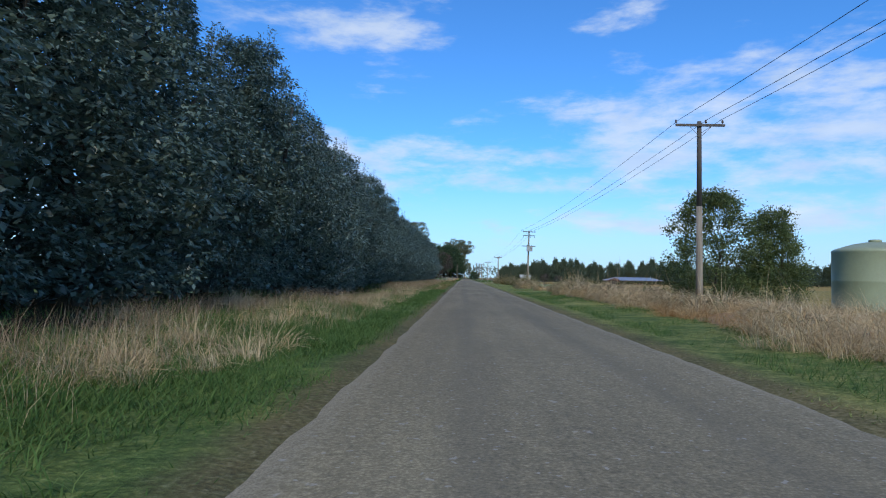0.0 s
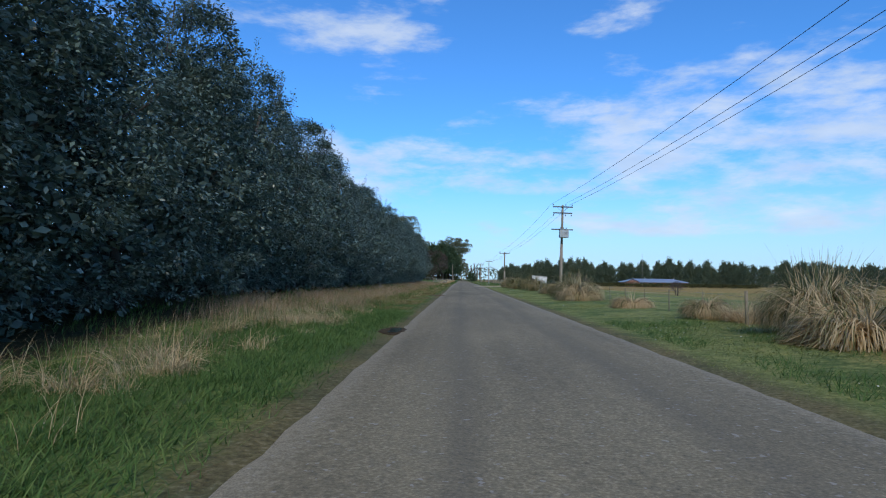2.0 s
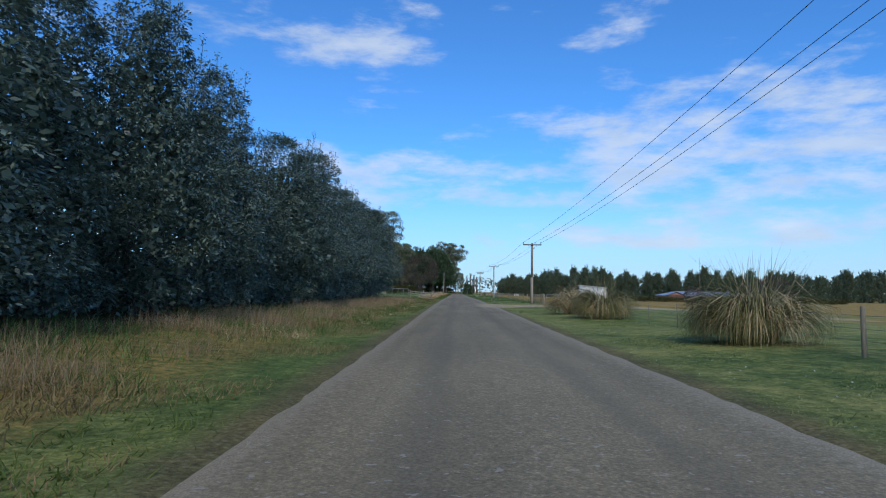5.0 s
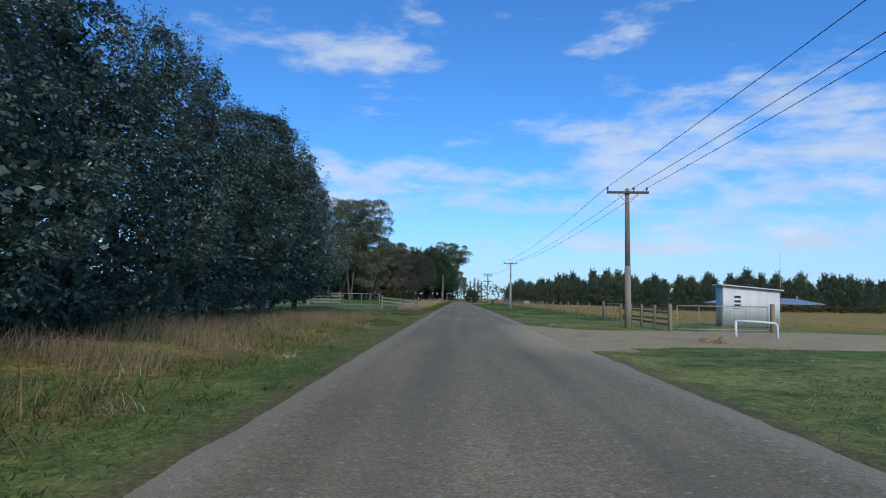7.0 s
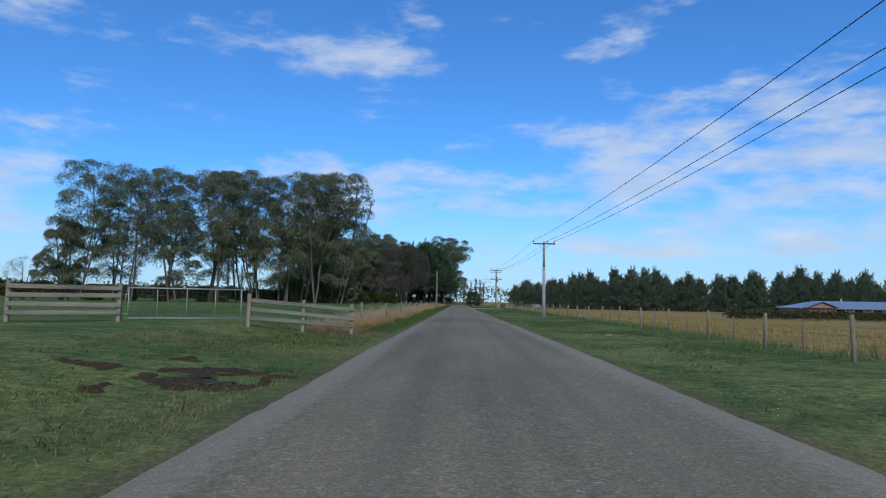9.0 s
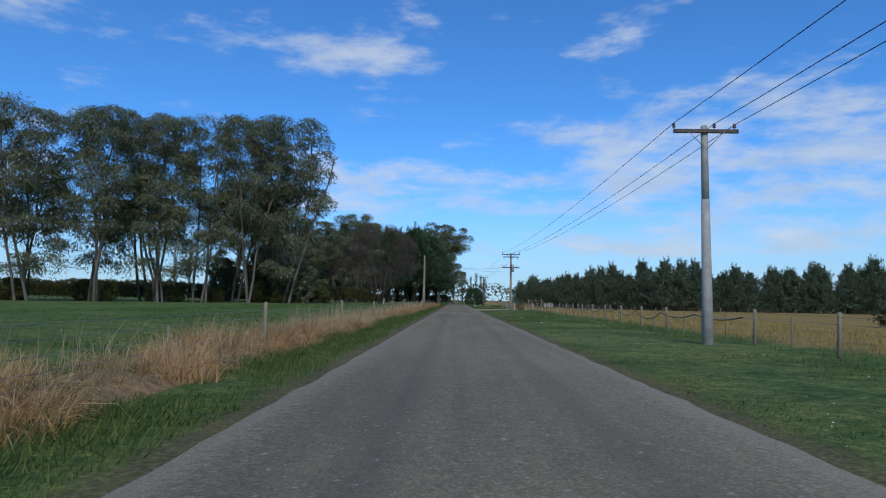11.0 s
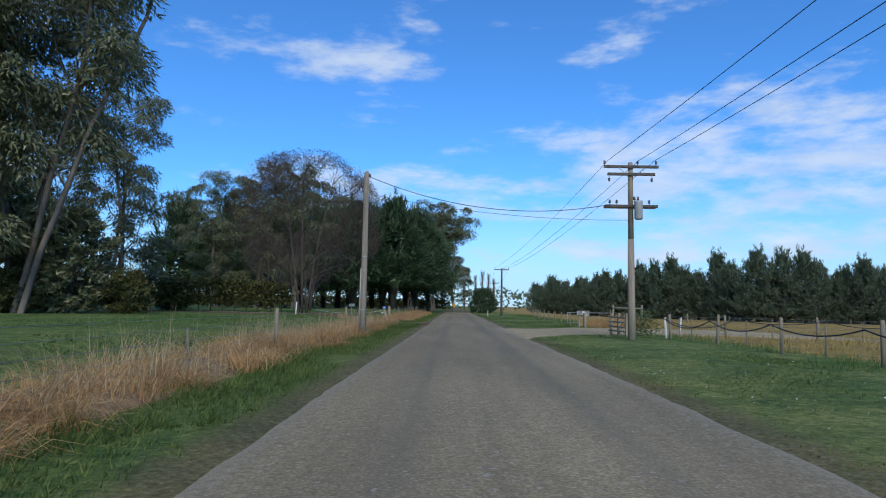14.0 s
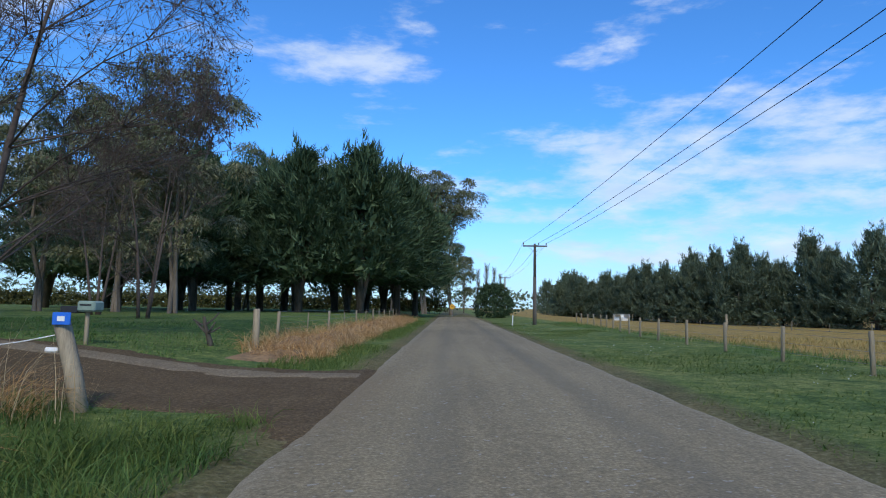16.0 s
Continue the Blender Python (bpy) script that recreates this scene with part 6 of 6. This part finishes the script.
def house(x, y):
    ob = thing("house", (x, y, ground_z(x, y)), "low brick bungalow with a blue-grey hipped roof", "house", turn=-4)
    W, D, E, R = 25.0, 10.0, 2.1, 3.45
    bm = bmesh.new()
    box(bm, 0, D / 2, E / 2, W, D, E)
    box(bm, -W / 2 + 3, -0.6, E / 2, 5.0, 1.3, E)
    walls = part("wall", bm_mesh("wall", bm, M["brick"]), ob)
    o = 0.6
    V = [(-W / 2 - o, -o, E), (W / 2 + o, -o, E), (W / 2 + o, D + o, E), (-W / 2 - o, D + o, E), (-W / 2 + 4.6, D / 2, R), (W / 2 - 4.6, D / 2, R)]
    V += [(a, b, c - 0.16) for a, b, c in V[:4]]
    F = [(0, 1, 5, 4), (1, 2, 5), (2, 3, 4, 5), (3, 0, 4), (0, 6, 7, 1), (1, 7, 8, 2), (2, 8, 9, 3), (3, 9, 6, 0), (9, 8, 7, 6)]
    roof = part("roof", quads("roof", V, F, M["roof"], False), ob, "blue-grey metal roof")
    g = -W / 2 + 3
    V = [(g - 3.0, -1.9, E + 0.02), (g + 3.0, -1.9, E + 0.02), (g, -1.9, E + 1.15), (g - 3.0, 4.0, E + 0.02), (g + 3.0, 4.0, E + 0.02), (g, 4.0, E + 1.15)]
    part("gable_roof", quads("gable_roof", V, [(0, 2, 5, 3), (2, 1, 4, 5), (0, 3, 4, 1), (3, 5, 4)], M["roof"], False), roof)
    bm = bmesh.new()
    vs = [bm.verts.new(p) for p in ((g - 2.4, -1.55, E), (g + 2.4, -1.55, E), (g, -1.55, E + 0.9), (g - 2.4, -1.3, E), (g + 2.4, -1.3, E), (g, -1.3, E + 0.9))]
    for f in ((0, 1, 2), (5, 4, 3), (0, 2, 5, 3), (2, 1, 4, 5), (1, 0, 3, 4)):
        bm.faces.new([vs[i] for i in f])
    part("gable", bm_mesh("gable", bm, M["brick"]), walls)
    for wx in (-5.5, -2.2, 1.2, 5.0, 9.0):
        bm = bmesh.new()
        box(bm, wx, -0.03, 1.35, 1.9, 0.10, 1.2, bev=0.02)
        win = part("window", bm_mesh("window", bm, M["white"]), ob, "white framed window")
        bm = bmesh.new()
        box(bm, wx, -0.085, 1.35, 1.7, 0.03, 1.0)
        part("pane", bm_mesh("pane", bm, M["glass"]), win)
    for cx in (-3.5, 8.0):
        V, F = tube([(cx, D / 2 - 1.5, R - 0.9), (cx, D / 2 - 1.5, R + 0.45), (cx, D / 2 - 1.5, R + 0.5)], [0.14, 0.14, 0.19], 10)
        part("flue", quads("flue", V, F, M["white"]), roof, "white metal flue")


house(78.0, 299.5)


def shed(x, y):
    ob = thing("pump_shed", (x, y, ground_z(x, y)), "small white corrugated iron pump shed with sloping roof", "shed", turn=-2)
    W, D, H0, H1 = 3.0, 1.0, 2.2, 1.95

    def sheet(name, length, tall, place, turn, slope=0.0):
        n = int(length / 0.038)
        V, F = [], []
        for i in range(n + 1):
            u = length * i / n
            w = 0.011 * math.sin(u / 0.076 * 2 * math.pi)
            top = tall + slope * u
            V += [(u, w, 0.0), (u, w, top), (u, w + 0.012, 0.0), (u, w + 0.012, top)]
            if i:
                a, b = 4 * (i - 1), 4 * i
                F += [(a, b, b + 1, a + 1), (b + 2, a + 2, a + 3, b + 3), (a + 1, b + 1, b + 3, a + 3), (b, a, a + 2, b + 2)]
        p = part(name, quads(name, V, F, M["white_iron"]), ob)
        p.matrix_basis = pose(*place, 0, 0, turn)
    sl = (H1 - H0) / W
    sheet("front_wall", W, H0, (0, 0, 0), 0, sl)
    sheet("back_wall", W, H0, (0, D, 0), 0, sl)
    sheet("side_wall", D, H0, (0, 0, 0), 90)
    sheet("side_wall", D, H1, (W, 0, 0), 90)
    bm = bmesh.new()
    box(bm, W / 2, D / 2, 0, W + 0.35, D + 0.35, 0.06, bev=0.01)
    r = part("roof", bm_mesh("roof", bm, M["white_iron"]), ob, "pale metal roof")
    r.matrix_basis = pose(0, 0, (H0 + H1) / 2 + 0.04 + W / 2 * 0.0, 0, 0, 0) @ Matrix.Translation((W / 2, 0, 0)) @ pose(0, 0, 0, 0, math.degrees(math.atan2(H0 - H1, W)), 0) @ Matrix.Translation((-W / 2, 0, 0))
    bm = bmesh.new()
    box(bm, 0.75, -0.03, 1.38, 0.46, 0.04, 0.80, bev=0.01)
    board = part("notice", bm_mesh("notice", bm, M["white"]), ob, "white notice board with dark bars")
    for z in (1.60, 1.36, 1.14):
        bm = bmesh.new()
        box(bm, 0.75, -0.056, z, 0.34, 0.008, 0.12, bev=0.003)
        part("bar", bm_mesh("bar", bm, M["black"]), board)


shed(13.75, 171.6)


def water_tank(x, y):
    ob = thing("water_tank", (x, y, ground_z(x, y)), "round pale green plastic water tank with domed top", "tank")
    prof = [(0.0, 0.0), (2.08, 0.0), (2.12, 0.06), (2.10, 0.12), (2.10, 1.60), (2.11, 1.64), (2.10, 1.68), (2.10, 3.22), (2.12, 3.28), (2.06, 3.36), (1.90, 3.44), (1.1, 3.70), (0.42, 3.82), (0.0, 3.83)]
    k = 40
    V = [(r * math.cos(2 * math.pi * i / k), r * math.sin(2 * math.pi * i / k), z) for r, z in prof for i in range(k)]
    F = [(j * k + i, j * k + (i + 1) % k, (j + 1) * k + (i + 1) % k, (j + 1) * k + i) for j in range(len(prof) - 1) for i in range(k)]
    part("body", quads("body", V, F, M["tank"]), ob)
    Vt, Ft = tube([(0, 0, 3.80), (0, 0, 3.92), (0, 0, 3.96)], [0.32, 0.32, 0.26], 18)
    part("lid", quads("lid", Vt, Ft, M["tank"]), ob)
    part("outlet", tubes("outlet", [([(-2.06, -0.3, 0.2), (-2.25, -0.3, 0.2), (-2.25, -0.3, -0.05)], 0.04)], M["black"], 8), ob)


water_tank(21.5, 36.0)


def field_hut(x, y):
    ob = thing("field_hut", (x, y, ground_z(x, y)), "small pale open-fronted livestock shelter", "shelter")
    for a, b, c, sx, sy, sz, nm in ((0, 0.9, 0.6, 2.8, 0.05, 1.2, "back_wall"), (-1.38, 0.45, 0.6, 0.05, 0.9, 1.2, "side_wall"), (1.38, 0.45, 0.6, 0.05, 0.9, 1.2, "side_wall"), (0, 0, 0.85, 0.6, 0.05, 0.7, "front_panel"), (0, 0.45, 1.23, 3.0, 1.2, 0.05, "roof")):
        bm = bmesh.new()
        box(bm, a, b, c, sx, sy, sz, bev=0.008)
        part(nm, bm_mesh(nm, bm, M["corrugated" if nm == "roof" else "white"]), ob)


field_hut(31.0, 430.0)


def hitch_pipe():
    path = [(9.6, 160.4, 0.72), (10.3, 160.3, 0.70), (10.92, 160.2, 0.66), (11.0, 160.18, 0.58), (11.0, 160.16, -0.1)]
    tagged(new("bent_pipe", tubes("bent_pipe", [(path, 0.045), ([(9.6, 160.4, 0.72), (9.6, 160.4, -0.1)], 0.045)], M["white"], 10)), "white bent steel pipe rail beside the entrance", "pipe")


hitch_pipe()


def mail_post():
    """A letterbox with a newspaper holder on a thin post."""
    ob = thing("mailbox", (-9.1, 324.95, ground_z(-9.1, 324.95)), "pale green letterbox and dark newspaper holder on a post", "mailbox")
    part("post", post_mesh(0.74, 0.05), ob)
    bm = bmesh.new()
    box(bm, 0.06, 0, 0.85, 0.40, 0.42, 0.24, bev=0.04)
    body_box = part("letterbox", bm_mesh("letterbox", bm, M["teal"]), ob, "pale green letterbox")
    bm = bmesh.new()
    box(bm, 0.06, -0.216, 0.88, 0.26, 0.01, 0.04, bev=0.003)
    part("slot", bm_mesh("slot", bm, M["black"]), body_box)
    bm = bmesh.new()
    box(bm, -0.34, 0.02, 0.77, 0.40, 0.36, 0.16, bev=0.02)
    part("newspaper_holder", bm_mesh("newspaper_holder", bm, M["black"]), ob)


mail_post()


def plate_post():
    """A leaning strainer post with a small plate and an electric cord."""
    x, y = -5.6, 318.5
    ob = thing("gate_post", (x, y, ground_z(x, y)), "leaning timber gate post with a small blue plate", "post")
    V, F = tube([(0.22, 0, -0.3), (0.05, 0, 0.45), (-0.13, 0, 1.05), (-0.14, 0, 1.09)], [0.11, 0.10, 0.095, 0.075], 12)
    part("post", quads("post", V, F, M["post"]), ob)
    bm = bmesh.new()
    box(bm, -0.06, -0.13, 1.10, 0.22, 0.02, 0.15, bev=0.005)
    plate = part("plate", bm_mesh("plate", bm, M["blue"]), ob, "small blue plate")
    bm = bmesh.new()
    box(bm, -0.06, -0.143, 1.10, 0.09, 0.006, 0.06)
    part("marking", bm_mesh("marking", bm, M["white"]), plate)
    bm = bmesh.new()
    box(bm, -0.20, -0.05, 0.72, 0.16, 0.06, 0.06, bev=0.015)
    part("clip", bm_mesh("clip", bm, M["white"]), ob, "white electric fence clip")
    part("cord", tubes("cord", [(sagging((-0.15, -0.1, 0.90), (-5.6, 2.6, 0.85), 0.25), 0.008)], M["white"], 5), ob, "white electric fence cord")


plate_post()


def pruned_stub(x, y):
    rngs = np.random.default_rng(8)
    ob = thing("pruned_shrub", (x, y, ground_z(x, y)), "short hard-pruned shrub stump with stubby branches", "shrub")
    sk, tips = limbs(rngs, (0, 0, -0.1), (0.1, 0, 1), 0.95, 0.09, 1, 5, 0.7, 0.1, 0.12, 0.5, 4)
    part("trunk", tubes("trunk", [(p, np.maximum(r, 0.02)) for p, r, lv in sk], M["bark"], 6), ob)


pruned_stub(-7.5, 328.2)
lone_post(-6.35, 328.4, 1.15, 0.10, "stout weathered strainer post beside the drive")


def road_sign(x, y):
    ob = thing("road_sign", (x, y, ground_z(x, y)), "small yellow warning sign on a post at the junction", "sign")
    part("post", tubes("post", [([(0, 0, -0.2), (0, 0, 1.7)], 0.03)], M["steel"], 8), ob)
    V, F = tube([(0, -0.03, 1.5), (0, -0.045, 1.5)], 0.36, 24)
    face = part("plate", quads("plate", V, F, M["yellow"], False), ob, "yellow round plate")
    bm = bmesh.new()
    box(bm, 0, -0.052, 1.5, 0.36, 0.008, 0.08)
    part("bar", bm_mesh("bar", bm, M["black"]), face)


road_sign(-0.7, 404.0)
tagged(new("radio_mast", tubes("radio_mast", [([(62.0, 262.0, 0), (62.0, 262.0, 11.0)], [0.06, 0.03])], M["steel"], 6)), "thin steel radio mast beside the house", "mast")


# ---- hedges and distant trees ----
def hedge(points, tall, thick, label, seed, mat="hedge_leaf", density=120, size=0.19):
    rngh = np.random.default_rng(seed)
    pts = along(points, 0.5)
    x0, y0 = pts[0]
    z0 = ground_z(x0, y0)
    ob = thing("hedge", (x0, y0, z0), label, "hedge")
    stems = []
    for i in range(0, len(pts), 2):
        x, y = pts[i] - pts[0]
        stems.append(([(x, y, -0.2), (x + rngh.normal(0, 0.15), y + rngh.normal(0, 0.15), tall * 0.8)], [0.045, 0.015]))
    tagged(part("stem_web", tubes("stem_web", stems, M["bark"], 4, False), ob), kind="stuff")
    n = int(len(pts) * 0.5 * density)
    k = rngh.integers(0, len(pts), n)
    top = tall * (0.9 + 0.22 * field_noise(pts[k][:, 0], pts[k][:, 1], 0.9, seed))
    c = np.stack([pts[k][:, 0] - x0 + rngh.normal(0, thick / 3, n), pts[k][:, 1] - y0 + rngh.normal(0, thick / 3, n), top * rngh.uniform(0.12, 1.0, n) ** 0.75], 1)
    part("foliage", soup("foliage", leaves(rngh, c, 4, 0.14, size, 0.2, 1.5, 0.0, None, 0.44, 3), M[mat]), ob)
    return ob


hedge([(-15.5, 327.5), (-40, 325), (-92, 318)], 2.7, 1.6, "long ragged dark hedge with yellowing leaves", 42, density=200, size=0.17)
hedge([(-68, 284), (-95, 279), (-140, 276)], 3.2, 2.0, "tall dark hedge beyond the paddock", 44, density=60, size=0.34)
hedge([(45, 284), (66, 284), (112, 284)], 1.5, 1.4, "low clipped hedge in front of the bungalow", 43, density=90, size=0.2)


stand(bare_tree(95, 8.5, 7.5, (12, 6, 5, 2), "bare_tree", "distant leafless grey-brown tree", 60), [(-78, 288), (-86, 286), (-95, 289), (-104, 285), (-113, 288), (-124, 286)], rng, (0.85, 1.15))


def poplar(seed, tall=11.0):
    rngp = np.random.default_rng(seed)
    ob = thing("poplar", (0, 0, 0), "slim leafless upright poplar", "tree", "poplars")
    wood = [([(0, 0, -0.2), (0, 0, tall * 0.6), (0, 0, tall)], [0.2, 0.1, 0.02])]
    for i in range(150):
        h = rngp.uniform(0.05, 0.9) * tall
        a, r = rngp.uniform(0, 6.28), rngp.uniform(0.3, 0.95)
        up = rngp.uniform(1.2, 2.4)
        wood.append(([(0, 0, h), (r * 0.6 * math.cos(a), r * 0.6 * math.sin(a), h + up * 0.5), (r * math.cos(a), r * math.sin(a), min(tall * 1.02, h + up))], [0.04, 0.028, 0.012]))
    part("trunk", tubes("trunk", wood, M["twig"], 3, False), ob)
    return ob


stand(poplar(3), [(5.5, 462), (7.6, 464), (9.6, 466), (11.4, 470), (2.5, 475), (-55, 345), (-58.5, 346), (-62, 345)], rng, (0.85, 1.1))
stand(bush(84, 4.6, 5.2, "cypress_leaf", "evergreen_bush", "rounded dark evergreen bush at the junction", 5200, 0.22), [(5.0, 400.5)], rng, (1, 1))
stand(bush(85, 3.0, 3.4, "bush_leaf", "evergreen_bush", "low olive bush by the paddock fence", 2600, 0.2), [(-26, 330), (-35, 331), (-44, 329)], rng, (0.8, 1.1))
stand(bush(88, 1.1, 1.3, "bush_leaf", "evergreen_bush", "low green shrub behind the yard rails", 900, 0.07), [(8.5, 304.2)], rng, (1, 1))
stand(bare_tree(93, 3.2, 3.0, (12, 5, 4, 2), "bare_shrub", "small bare reddish shrub in the field", 150), [(15.1, 129.2), (27, 122), (22, 158)], rng, (0.6, 0.8))


under = [(-26, 309), (-30, 311), (-34, 304), (-38, 300), (-42, 303), (-46, 297), (-50, 300), (-55, 293), (-60, 290), (-21, 312), (-65, 288)]
stand(bush(86, 4.2, 5.0, "hedge_leaf", "dark_shrub", "dark scrubby shrub under the gum trees", 2600, 0.26), under, rng, (0.45, 0.75))


stand(bush(87, 8.5, 6.0, "gum_leaf", "dark_shrub", "tall olive evergreen shrub among the gum trees", 3600, 0.36), [(-24, 311), (-30, 313), (-36, 312)], rng, (0.75, 1.2))
hedge([(-66, 366), (-150, 352)], 4.0, 2.4, "tall dark far hedge behind the paddocks", 47, density=50, size=0.4)


hedge([(-3, 434), (-30, 436), (-90, 430)], 3.0, 2.2, "dark hedge across the end of the road", 48, density=60, size=0.36)


def far_woods():
    """Distant shelter belts all round, too far off to tell single trees."""
    rngf = np.random.default_rng(12)
    c = []
    for x0, y0, x1, y1, tall in ((-700, 640, 700, 690, 12), (-160, 345, -420, 300, 11), (-420, 300, -460, -200, 12), (250, 330, 460, 300, 10), (460, 300, 480, -300, 12), (-460, -200, 480, -320, 12)):
        n = int(math.hypot(x1 - x0, y1 - y0) * 4)
        t = rngf.uniform(0, 1, n)
        x, y = x0 + (x1 - x0) * t, y0 + (y1 - y0) * t
        h = tall * (0.55 + 0.5 * field_noise(x, y, 0.09, 3) + 0.12 * field_noise(x, y, 0.5, 4))
        c.append(np.stack([x + rngf.normal(0, 1.5, n), y + rngf.normal(0, 3, n), h * rngf.uniform(0.02, 1, n) ** 0.7], 1))
    return soup("far_woods", leaves(rngf, np.concatenate(c), 2, 0.7, 1.7, 0.2, 1.4), M["pine_leaf"])


tagged(new("far_woods", far_woods()), "distant dark shelter belts on the plain", "trees", kind="stuff")
